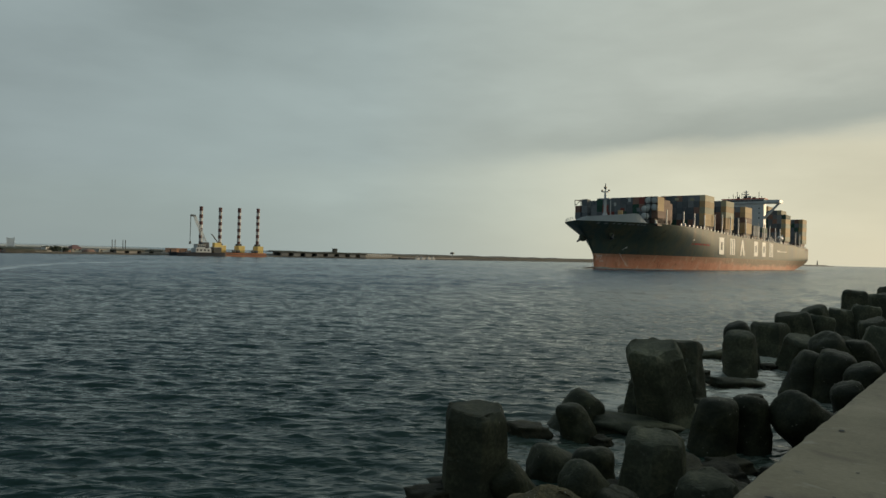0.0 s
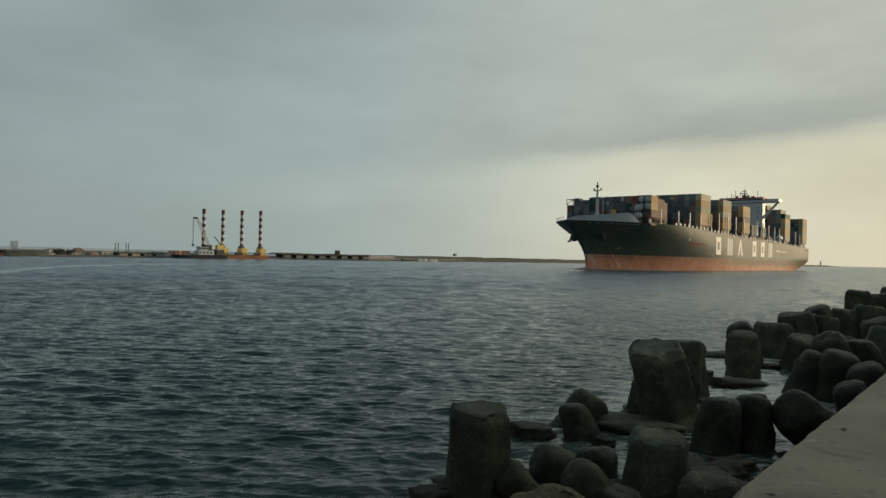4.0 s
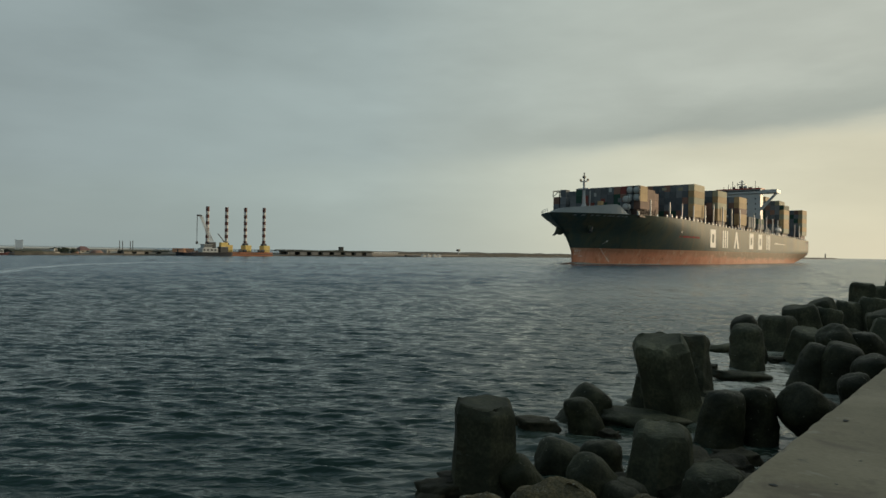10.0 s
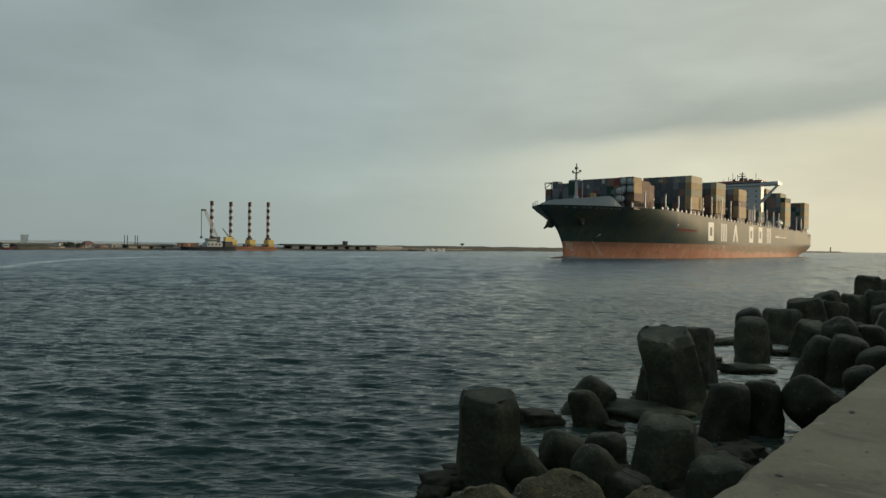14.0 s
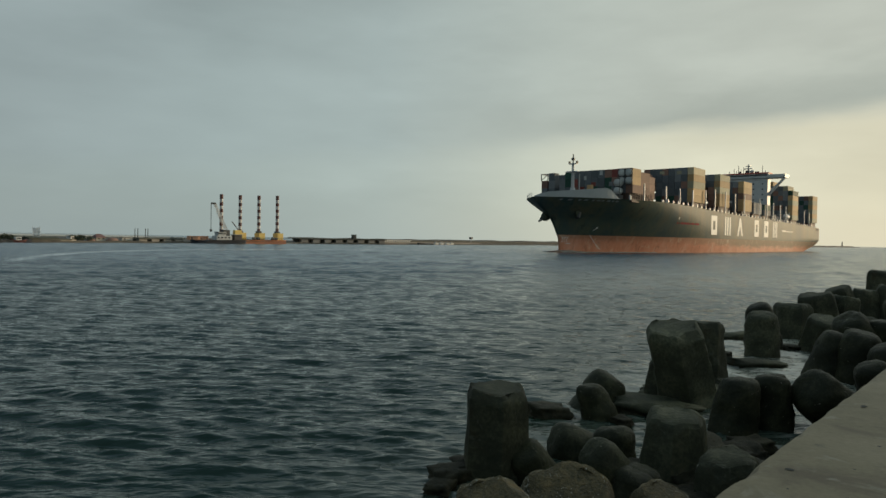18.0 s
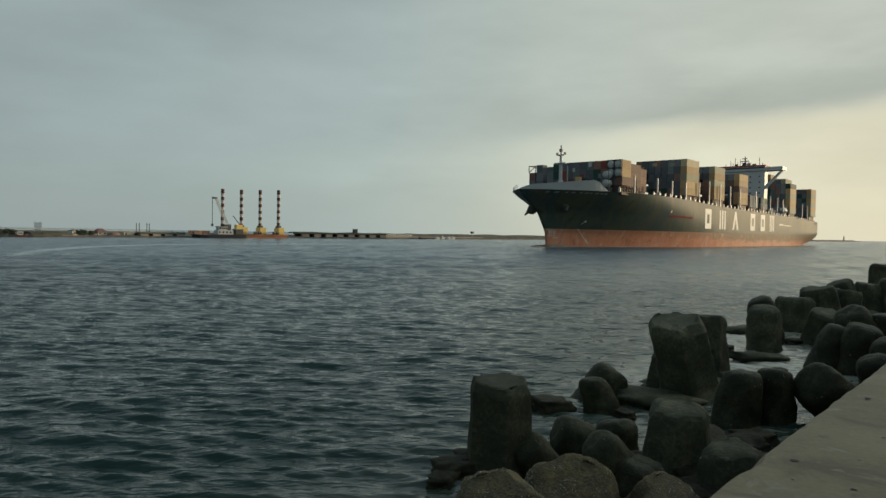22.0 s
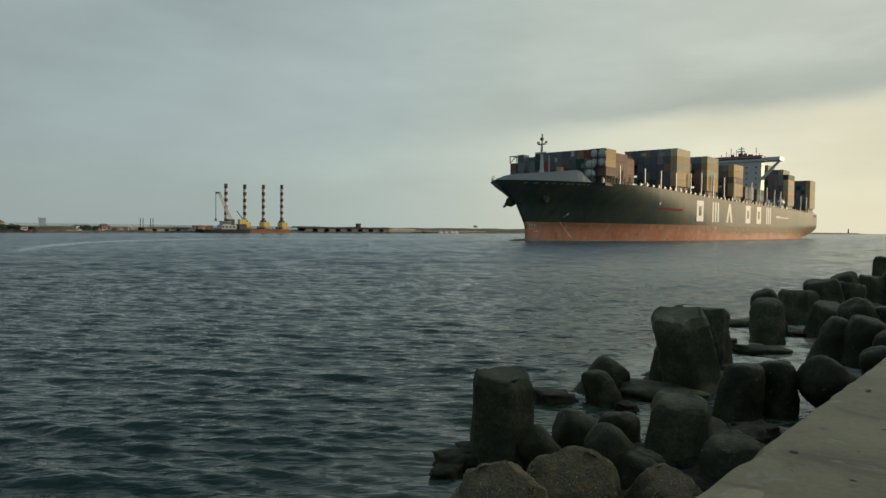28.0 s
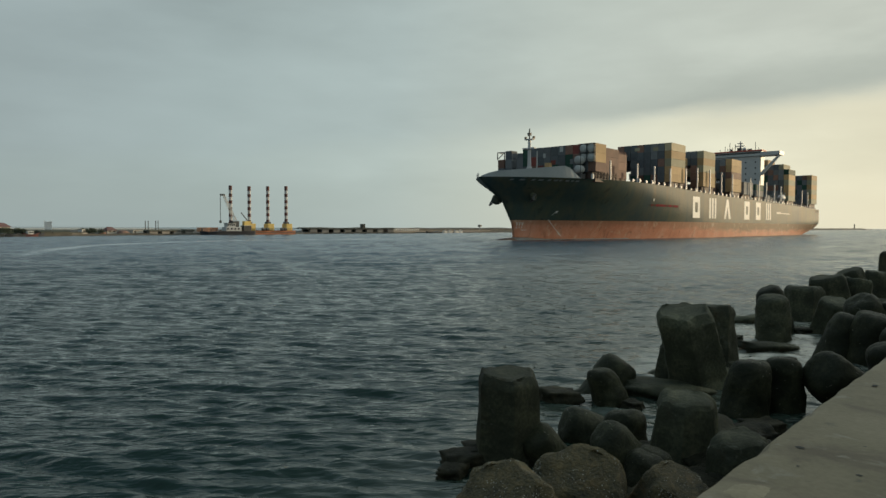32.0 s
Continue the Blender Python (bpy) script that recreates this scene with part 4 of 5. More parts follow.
part("bow_bulwark", bow_bulwark(1, [(5.0, 17.4), (7.4, 18.8), (25.4, 20.8), (29.4, 17.7)]), M["grey"], ship, "grey forecastle bulwark")
part("bow_bulwark", bow_bulwark(-1, [(21.0, 17.5), (22.0, 17.8), (28.4, 17.9), (29.4, 17.6)]), M["grey"], ship, "low grey forecastle bulwark")


def bulb():
    bm = bmesh.new()
    bmesh.ops.create_uvsphere(bm, u_segments=16, v_segments=10, radius=1.0)
    bmesh.ops.scale(bm, vec=(9.5, 2.6, 2.3), verts=bm.verts)
    bmesh.ops.translate(bm, vec=(-18, 0, -1.7), verts=bm.verts)
    return bm


part("bulbous_bow", bulb(), M["hatch"], ship, "dark wet bulbous bow at the waterline", smooth=True)
for sgn in (1, -1):
    bm = bmesh.new()
    bmesh.ops.create_icosphere(bm, subdivisions=2, radius=1.0)
    bmesh.ops.scale(bm, vec=(2.3, 1.5, 1.6) if sgn == -1 else (1.5, 0.7, 1.5), verts=bm.verts)
    bmesh.ops.rotate(bm, cent=(0, 0, 0), matrix=Matrix.Rotation(radians(25), 3, "Y"), verts=bm.verts)
    ax, az = (-20.5, 12.6) if sgn == 1 else (-15.6, 11.7)
    bmesh.ops.translate(bm, vec=(ax, sgn * (half_breadth(-ax + 0.4, az - 0.1) + (0.1 if sgn == 1 else 0.5)), az), verts=bm.verts)
    anchor = part("anchor_bolster", bm, M["hull"], ship, smooth=True)
    y = sgn * (half_breadth(-ax + 0.4, az - 0.1) + (0.9 if sgn == 1 else 1.5))
    bm = RD((ax + 0.4, y, az + 0.3), (ax + 1.8, y, az - 1.3), 0.35)
    rod(bm, (ax + 1.0, y - 1.0, az - 1.7), (ax + 2.4, y + 1.0, az - 1.2), 0.35)
    part("anchor", bm, M["steel"], anchor)


def bow_wave():
    bm = bmesh.new()
    rr = random.Random(8)
    for sgn in (1, -1):
        prev = None
        for i in range(40):
            a = 18.2 + i * 1.2
            y = sgn * (half_breadth(max(a, 19.7), 0.3) + 0.1)
            w = 0.5 + 1.6 * math.exp(-((i - 6) / 9) ** 2) + rr.uniform(0, 0.3)
            h = 0.12 + 0.55 * math.exp(-((i - 3) / 5) ** 2) + rr.uniform(0, 0.1)
            row = [bm.verts.new((-a, y, 0.1)), bm.verts.new((-a, y + sgn * 0.1, 0.1 + h)), bm.verts.new((-a, y + sgn * w * 0.5, 0.05 + h * 0.5)), bm.verts.new((-a, y + sgn * w, -0.12))]
            if prev:
                for k in range(3):
                    bm.faces.new((prev[k], prev[k + 1], row[k + 1], row[k]))
            prev = row
    return bm


part("bow_wave", bow_wave(), M["foam"], ship, "thin white foam of the bow wave", smooth=True)


def wake_crest():
    """Broken white water along the wave that runs out from the far side of the bow."""
    bm = bmesh.new()
    rr = random.Random(17)
    for k in range(34):
        u = (k + rr.random()) / 34
        c = Vector((-17 - 34 * u, -4 - 17 * u - 5 * u * u, 0.0))
        ln, w, h = rr.uniform(0.8, 2.6), rr.uniform(0.35, 0.8), rr.uniform(0.10, 0.28) * (1.2 - u)
        d_ = Vector((-0.87, -0.49, 0))
        n_ = Vector((0.49, -0.87, 0))
        o = c + n_ * rr.uniform(-0.6, 0.6)
        ends = [bm.verts.new(o - d_ * ln - Vector((0, 0, 0.1))), bm.verts.new(o + d_ * ln - Vector((0, 0, 0.1)))]
        mid = [bm.verts.new(o + n_ * w - Vector((0, 0, 0.1))), bm.verts.new(o + Vector((0, 0, h))), bm.verts.new(o - n_ * w - Vector((0, 0, 0.1)))]
        for e_ in ends:
            bm.faces.new((e_, mid[0], mid[1]))
            bm.faces.new((e_, mid[1], mid[2]))
    return bm


tagged(part("wake_crest", wake_crest(), M["foam"], ship, "broken white water off the bow", smooth=True), kind="stuff")


def foremast():
    m = part("foremast", RD((-27.8, 0, 16.6), (-27.8, 0, 29.6), 0.7, 0.4, n=10), M["white"], ship, "white steel foremast")
    part("mast_top", RD((-27.8, 0, 29.5), (-27.8, 0, 32.6), 0.2), M["steel"], m)
    part("crosstree", B(-28.5, -27.1, -2.0, 2.0, 26.6, 27.0), M["white"], m)
    part("upper_crosstree", B(-28.3, -27.3, -1.4, 1.4, 29.3, 29.6), M["white"], m)
    part("mast_foot", RD((-27.8, 0, 16.5), (-27.8, 0, 21.4), 1.8, 0.75, n=10), M["white"], m)
    part("lamp_housing", B(-28.2, -27.4, -0.45, 0.45, 30.6, 31.4), M["steel"], m)
    for s in (1, -1):
        part("lamp_housing", B(-28.3, -27.6, s * 1.4 - 0.25, s * 1.4 + 0.25, 29.6, 30.3), M["steel"], m)


foremast()


def bow_rail():
    bm = bmesh.new()
    pts = []
    for a in (20.0, 17.5, 15.0, 12.0, 9.0, 6.5):
        pts.append(Vector((-a, 0.25 - half_breadth(a, 17.1), 17.2)))
        rod(bm, pts[-1], pts[-1] + Vector((0, 0, 1.3)), 0.07, n=5)
    for p0, p1 in zip(pts, pts[1:]):
        for h in (0.7, 1.3):
            rod(bm, p0 + Vector((0, 0, h)), p1 + Vector((0, 0, h)), 0.06, n=5)
    return bm


part("bow_rail", bow_rail(), M["white"], ship)

# containers
CL, CW, CH = 12.19, 2.44, 2.67


def container_mesh(mat, ln=CL):
    bm = box(bmesh.new(), -ln, 0, -CW / 2 + 0.03, CW / 2 - 0.03, 0.02, CH - 0.02)
    faces = [f for f in bm.faces if abs(f.normal.z) < 0.5]
    bmesh.ops.inset_individual(bm, faces=faces, thickness=0.16, depth=-0.06)
    return mesh_of(bm, "container", mat)


CONT = {k: container_mesh(v) for k, v in BOX.items()}
SHORT = {k: container_mesh(v, 6.06) for k, v in BOX.items()}
rb = random.Random(21)
ahead = [{}]


def stack_bay(a, base, tiers_by_row, sunlit_sides, pool, kind=CONT):
    """One bay on its hatch coaming: tiers_by_row maps row centres across the ship to tiers; those buried on all sides are left out."""
    rows_ = sorted(tiers_by_row)
    ln = 6.0 if kind is SHORT else 12.0
    zd = lerp_table(a, SHEER) - 1.0
    w = min(half_breadth(a, 17) - 2.2, rows_[-1] + 0.9)
    part("hatch_coaming", B(-a - ln, -a - 0.2, -w, w, zd, base, bevel=0.05), M["hatch"], ship)
    front = ahead[0]
    for i, b in enumerate(rows_):
        n = tiers_by_row[b]
        port = tiers_by_row[rows_[i + 1]] if i + 1 < len(rows_) else 0
        near = [front[q] for q in front if abs(q - b) < 1.6]
        hidden = min(near) - 1 if near else 0
        for k in range(n):
            col = rb.choice(pool)
            # boxes open to port get tones that stand for low sunlight
            if k >= port and sunlit_sides:
                col = sunlit_sides[k % len(sunlit_sides)]
            if k >= hidden or k >= port or k >= n - 1:
                part("container", kind[col], None, ship).location = (-a, b, base + k * CH)
    ahead[0] = tiers_by_row


def rows_between(b0, b1):
    out, b = [], b0 + CW / 2
    while b < b1 - 0.5:
        out.append(round(b, 2))
        b += CW + 0.06
    return out


# paler mix for the aft bays puts distance haze into their paint
AFT = ["slate"] * 6 + ["blue"] * 4 + ["brown", "brown", "grey"]
POOL = ["blue"] * 9 + ["brown", "brown", "slate", "slate", "green"]
bay1 = {}
for b in rows_between(-6.6, 18.6):
    bay1[b] = 3
stack_bay(34, 19.6, bay1, ["brown", "tan", "tan"], POOL + ["brown", "red"], SHORT)


def open_frame(x, y, z, w=2.7):
    """A folding rack seen against the sky: posts, rims and one slanting brace."""
    bm = bmesh.new()
    for px in (0, -6.0):
        for py in (-w / 2, w / 2):
            rod(bm, (px, py, 0), (px, py, 2.3), 0.16, n=4)
        rod(bm, (px, -w / 2, 2.25), (px, w / 2, 2.25), 0.17, n=4)
    for py in (-w / 2, w / 2):
        rod(bm, (0, py, 2.25), (-6.0, py, 2.25), 0.14, n=4)
    rod(bm, (0, -w / 2, 0.1), (0, w / 2, 2.2), 0.12, n=4)
    part("open_rack", bm, M["steel"], ship, "empty folding rack on top of a stack").location = (x, y, z)


TEN = {c: container_mesh(BOX[c], 2.99) for c in ("blue", "brown", "slate")}
for k in range(2):
    part("container", TEN["brown" if k else "blue"], None, ship).location = (-34, -14.9, 19.6 + k * CH)
open_frame(-34, -14.9, 19.6 + 2 * CH)
for k, c in enumerate(("blue", "slate", "blue")):
    part("container", TEN[c], None, ship).location = (-34, -12.0, 19.5 + k * CH)
for k in range(2):
    part("container", SHORT["slate"], None, ship).location = (-34, -7.75, 19.8 + k * CH)


def tank(x, y, z, ln=6.0):
    """A white tank with domed ends lying in its frame."""
    bm = bmesh.new()
    prof = [(0.0, 0.25), (-0.08, 0.75), (-0.3, 1.08), (-0.6, 1.2), (-ln + 0.6, 1.2), (-ln + 0.3, 1.08), (-ln, 0.3)]
    rings = [[bm.verts.new((px, r * math.cos(q * math.pi / 8), 1.32 + r * math.sin(q * math.pi / 8))) for q in range(16)] for px, r in prof]
    for r0, r1 in zip(rings, rings[1:]):
        for q in range(16):
            bm.faces.new((r0[q], r0[(q + 1) % 16], r1[(q + 1) % 16], r1[q]))
    bm.faces.new(rings[0])
    bm.faces.new(rings[-1])
    ob = part("tank", bm, BOX["white"], ship, "white tank with domed ends", smooth=True)
    ob.location = (x, y, z)
    fr = bmesh.new()
    for px in (-0.1, -ln + 0.1):
        for py in (-1.18, 1.18):
            rod(fr, (px, py, 0), (px, py, 2.62), 0.08, n=4)
        for pz in (0.06, 2.58):
            rod(fr, (px, -1.18, pz), (px, 1.18, pz), 0.08, n=4)
    part("tank_frame", fr, M["steel"], ob)


top_rows = sorted(bay1)[-2:]
for b in top_rows:
    for k in (1, 2):
        tank(-33.1, b, 19.6 + k * CH, 0.8 if b == top_rows[1] else 1.0)
for z in (18.9, 21.5):
    tank(-30.6, 14.2, z, 3.0)
part("tank_stand", B(-33.4, -30.8, 10.4, 15.4, 17.0, 18.9, bevel=0.05), M["steel"], ship)
part("deck_store", B(-29.0, -27.6, 5.4, 7.0, 20.4, 22.2, bevel=0.05), BOX["tan"], ship)
lb = part("lashing_bridge", B(-47.0, -33.6, 15.6, 18.4, 16.6, 17.6, bevel=0.05), M["hatch"], ship, "brown lashing bridge lattice")
for k in range(8):
    x = -46.6 + k * 1.8
    part("lattice_post", RD((x, 18.2, 17.4), (x, 18.2, 19.7), 0.14, n=5), M["hatch"], lb)
    if k < 7:
        part("lattice_brace", RD((x, 18.2, 17.5), (x + 1.8, 18.2, 19.6), 0.10, n=5), M["hatch"], lb)
part("hatch_coaming", B(-46.4, -34.2, -15.0, 17.2, 16.6, 19.5, bevel=0.05), M["hatch"], ship)
for a, b, c, w, h, col in ((34, 1.2, 25.1, 0.9, 1.3, "white"), (34, 7.1, 26.6, 1.1, 1.5, "white"), (34, 10.7, 22.8, 1.4, 1.4, "slate"), (34, 4.3, 22.9, 1.6, 1.3, "red"), (86.4, 6.0, 31.2, 1.8, 1.1, "grey"), (86.4, 12.8, 30.9, 1.8, 1.3, "grey")):
    part("door_panel", B(-a + 0.01, -a + 0.05, b - w / 2, b + w / 2, c - h / 2, c + h / 2), BOX[col], ship, "lighter container door panel")
part("pipe_post", RD((-30.0, 1.2, 17.2), (-30.0, 1.2, 26.2), 0.2), BOX["white"], ship)
stack_bay(41.5, 19.5, {b: 3 for b in rows_between(-17, 17.0)}, ["brown"], POOL)
stack_bay(56, 19.5, {b: 3 for b in rows_between(-19, 11)}, ["brown"], POOL)
stack_bay(71, 19.4, {b: 4 for b in rows_between(-19, 3)}, ["brown"], POOL)
stack_bay(86.4, 19.4, {b: (4 if b < -2 else 5) for b in rows_between(-19, 19.0)}, ["tan", "tan", "grey", "tan", "cream"], POOL)
stack_bay(101.0, 19.0, {b: 4 for b in rows_between(-19, 14)}, ["brown", "tan"], POOL)
stack_bay(116, 19.2, {b: 5 for b in rows_between(-19, 19.2)}, ["tan", "tan", "grey", "tan", "grey"], AFT)
stack_bay(131.5, 18.8, {b: 3 for b in rows_between(-19, 15)}, ["brown", "tan"], AFT)
stack_bay(147.2, 18.6, {b: 5 for b in rows_between(-19, 19.2)}, ["tan", "tan", "brown", "tan", "tan"], AFT)
stack_bay(163, 18.0, {b: 2 for b in rows_between(-19, 19.2)}, ["slate", "slate"], AFT)
stack_bay(179, 17.8, {b: 2 for b in rows_between(-19, 19.2)}, ["slate", "green"], AFT)
ahead[0] = {}
stack_bay(232.6, 17.4, {b: 6 + (1 if b < 15 else 0) + (1 if b < 9 else 0) for b in rows_between(-19, 19.2)}, ["grey", "tan", "tan", "grey", "tan", "green"], POOL + ["slate"])
ahead[0] = {}
stack_bay(279, 17.2, {b: 6 for b in rows_between(-19, 19.2)}, ["grey", "tan", "grey", "tan"], POOL)


def superstructure():
    a0, a1 = 210.0, 221.0
    h = part("deckhouse", B(-215.5, -a0, -11.5, 11.5, 15, 38.8, bevel=0.15), M["white"], ship, "white accommodation block")
    for lev in range(6):
        for k in range(5):
            y = -9.0 + k * 4.5
            part("porthole_window", B(-a0 - 0.05, -a0 + 0.06, y - 0.35, y + 0.35, 21.3 + lev * 2.85, 22.0 + lev * 2.85), M["glass"], h)
    br = part("bridge_deck", B(-a1 + 4, -a0 + 0.8, -20, 20, 38.8, 39.3, bevel=0.1), M["white"], ship, "white navigating bridge with open wings")
    part("wheelhouse", B(-a1 + 4.5, -a0 + 0.5, -11.8, 11.8, 39.3, 41.2, bevel=0.1), M["white"], br)
    part("wheelhouse_window", B(-a0 + 0.45, -a0 + 0.56, -11.4, 11.4, 40.0, 40.8), M["glass"], br)
    part("red_trim", B(-a1 + 4.2, -a0 + 0.9, -12.2, 12.2, 41.2, 41.8), M["bridge_red"], br, "red-painted monkey island edge")
    for s in (1, -1):
        part("wing_bulwark", B(-a0 + 0.65, -a0 + 0.8, min(s * 11.8, s * 20), max(s * 11.8, s * 20), 39.3, 40.6), M["white"], br)
        part("wing_bulwark", B(-a1 + 4.0, -a1 + 4.15, min(s * 11.8, s * 20), max(s * 11.8, s * 20), 39.3, 40.6), M["white"], br)
        part("wing_end", B(-a1 + 4, -a0 + 0.8, s * 20 - 0.08, s * 20 + 0.08, 38.8, 40.6), M["white"], br)
        bm = bmesh.new()
        rod(bm, (-a0 - 1.0, s * 11.4, 29.8), (-a0 - 1.0, s * 19.5, 38.7), 0.85, 0.6, n=6)
        part("wing_brace", bm, M["white"], br)
    mast = part("radar_mast", RD((-a0 - 6, 0, 41.6), (-a0 - 6, 0, 47.2), 0.6, 0.3), M["white"], br)
    part("radar_arm", B(-a0 - 6.3, -a0 - 5.2, -2.2, 2.2, 44.6, 45.0), M["white"], mast)
    part("radar_arm", B(-a0 - 6.3, -a0 - 5.2, -1.4, 1.4, 46.0, 46.3), M["white"], mast)
    for y, hh in ((-9, 43.4), (-6.5, 44.8), (-5.2, 43.6), (-4.2, 46.4), (-2.9, 44.2), (-1.6, 45.6), (1.2, 44.4), (3.0, 43.4), (4.4, 43.0), (6.2, 43.0), (8, 46.0), (9.5, 43.2)):
        part("antenna", RD((-a0 - 3, y, 41.7), (-a0 - 3, y, hh), 0.14), M["steel"], br)
    bm = bmesh.new()
    bmesh.ops.create_icosphere(bm, subdivisions=2, radius=1.1)
    bmesh.ops.translate(bm, vec=(-a0 - 5, 2.2, 42.9), verts=bm.verts)
    part("satellite_dome", bm, M["white"], br, smooth=True)
    for y, w, hh in ((-3.6, 1.2, 43.2), (0.4, 1.8, 43.6), (5.4, 1.4, 42.8)):
        part("signal_locker", B(-a0 - 4.2, -a0 - 2.4, y - w / 2, y + w / 2, 41.7, hh, bevel=0.08), M["steel"], br)
    f = part("funnel", B(-258, -250, -4, 4, 14, 37, bevel=0.8), M["hull"], ship, "dark funnel casing")
    part("lower_house", B(-231, -226.05, -17, 17, 14, 20.4, bevel=0.1), M["grey"], ship)
    boat = bmesh.new()
    bmesh.ops.create_uvsphere(boat, u_segments=14, v_segments=8, radius=1.0)
    bmesh.ops.scale(boat, vec=(4.4, 1.5, 1.5), verts=boat.verts)
    lb = part("lifeboat", boat, M["white"], ship, "white enclosed lifeboat", smooth=True)
    lb.location = (-221.0, 18.2, 18.6)
    for q in (-2.6, 2.6):
        part("davit", RD((q, -0.6, -3.0), (q, 0.9, 2.4), 0.22, n=6), M["white"], lb)
    for q in (193.0, 197.5, 202.0):
        part("deck_store", B(-q - 3.4, -q, 13.5, 18.4, 15.2, 17.6 + (q % 3) * 0.5, bevel=0.08), BOX["slate"], ship)


superstructure()

# deck edge fittings on both sides
for sgn in (1, -1):
    a = 55.0
    i = 0
    while a < 289:
        z = lerp_table(a, SHEER)
        y = sgn * (half_breadth(a, z) - 0.5)
        bm = B(-a - 0.28, -a + 0.28, y - 0.2, y + 0.2, z - 0.92, z + (1.25 if i % 2 else 0.95))
        box(bm, -a - 1.25, -a - 0.28, y - 0.1, y + 0.1, z + 0.3, z + 0.75)
        part("rail_stanchion", bm, M["white"], ship)
        a += 4.6
        i += 1
for a in (42.4, 58.8, 71.3, 84.0, 97.5, 108.2, 120.9, 133.4, 146.2, 169.2, 181.4, 192.6, 205.4, 216.1, 256.3, 268.6):
    z = lerp_table(a, SHEER)
    for y in (half_breadth(a, z) - 0.9, 0.9 - half_breadth(a, z)):
        part("lashing_post", B(-a - 0.25, -a + 0.25, y - 0.22, y + 0.22, z - 0.92, lerp_table(a, [(40, 23.2), (90, 23.8), (108, 25.6), (170, 25.4), (200, 24.2), (270, 23.0)]), bevel=0.04), M["white"], ship)

# hull markings: plain white shapes in place of the company's lettering, then small bars
def ring(bm, a0, a1, z0, z1, w, y):
    for q in ((a0, a0 + w, z0, z1), (a1 - w, a1, z0, z1), (a0 + w, a1 - w, z0, z0 + w), (a0 + w, a1 - w, z1 - w, z1)):
        box(bm, -q[1], -q[0], y, y + 0.06, q[2], q[3])
    return bm


YS = HB + 0.01
for a, kind in ((105.2, "ring"), (121.7, "bars"), (138.0, "wedge"), (162.2, "ring"), (177.8, "ring"), (193.0, "bars")):
    z0, z1 = 7.2, 14.9
    bm = bmesh.new()
    if kind == "ring":
        ring(bm, a - 3.4, a + 3.4, z0, z1, 2.1, YS)
    elif kind == "bars":
        for q in (-3.6, -0.75, 2.1):
            box(bm, -(a + q + 1.6), -(a + q), YS, YS + 0.06, z0, z1)
    else:
        vs = [(a - 3.9, z0), (a - 1.0, z1), (a + 1.0, z1), (a + 3.9, z0), (a + 1.7, z0), (a, z0 + 4.8), (a - 1.7, z0)]
        lo = [bm.verts.new((-q, YS + 0.05, z)) for q, z in vs]
        bm.faces.new(lo)
    part("hull_marking", bm, M["letter"], ship, "plain white painted mark on the hull")


def hull_patch(quad, lift=0.04, n=8, sgn=1):
    """A painted patch that follows the plating: four (aft, up) corners."""
    bm = bmesh.new()
    grid = []
    for i in range(n + 1):
        row = []
        for k in range(3):
            (a0, z0), (a1, z1), (a2, z2), (a3, z3) = quad
            u, v = i / n, k / 2
            a = (a0 * (1 - u) + a1 * u) * (1 - v) + (a3 * (1 - u) + a2 * u) * v
            z = (z0 * (1 - u) + z1 * u) * (1 - v) + (z3 * (1 - u) + z2 * u) * v
            row.append(bm.verts.new((-a, sgn * (half_breadth(a, z) + lift), z)))
        grid.append(row)
    for r0, r1 in zip(grid, grid[1:]):
        for k in range(2):
            bm.faces.new((r0[k], r1[k], r1[k + 1], r0[k + 1]))
    return bm


def band(a0, a1, z0, z1):
    return hull_patch(((a0, z0), (a1, z0), (a1, z1), (a0, z1)))


part("hull_marking", band(69, 89, 10.6, 11.3), M["redmark"], ship, "faded red painted band")
part("hull_marking", band(206, 229, 10.45, 10.8), M["letter"], ship)
part("hull_marking", band(206, 213, 10.95, 11.25), M["letter"], ship)
part("hull_marking", hull_patch(((29.6, 5.9), (29.8, 5.9), (36.0, 1.0), (35.8, 1.0)), n=10), M["letter"], ship, "thin white slanting line")
for k in range(3):
    part("draft_mark", band(20.4 + k * 0.8, 20.65 + k * 0.8, 3.4, 4.7), M["letter"], ship)
part("draft_mark", band(20.2, 22.4, 4.85, 5.0), M["letter"], ship)
part("draft_mark", band(21.8, 23.6, 2.8, 2.95), M["letter"], ship)
part("hull_marking", band(30.7, 31.3, 7.9, 8.4), M["letter"], ship, "small white tug mark")
part("hull_marking", hull_patch(((29.9, 7.2), (30.1, 7.2), (31.4, 8.5), (31.2, 8.5)), n=4), M["letter"], ship)
part("hull_marking", band(69.4, 70.2, 12.2, 13.0), M["letter"], ship)
for k, a in enumerate((10.5, 12.6, 15.4, 17.0, 19.4, 21.0, 22.6, 24.4, 26.2, 27.6)):
    part("fairlead", band(a, a + 0.8 + 0.4 * (k % 2), 16.35, 16.75), M["grey"], ship, "pale fairlead opening under the bulwark")
for k in range(3):
    part("mooring_port", band(282.6 + k * 2.4, 284.2 + k * 2.4, 12.4, 13.6), M["hole"], ship, "dark mooring port near the stern")
for k in range(9):
    a = 87 + (k * 7.3) % 12
    part("scupper", band(a, a + 0.35, 7.5 + (k * 2.7) % 5, 7.9 + (k * 2.7) % 5), M["hole"], ship)
part("deck_lamp", B(-31.5, -30.8, 18.6, 19.2, 17.2, 18.6, bevel=0.1), M["white"], ship)


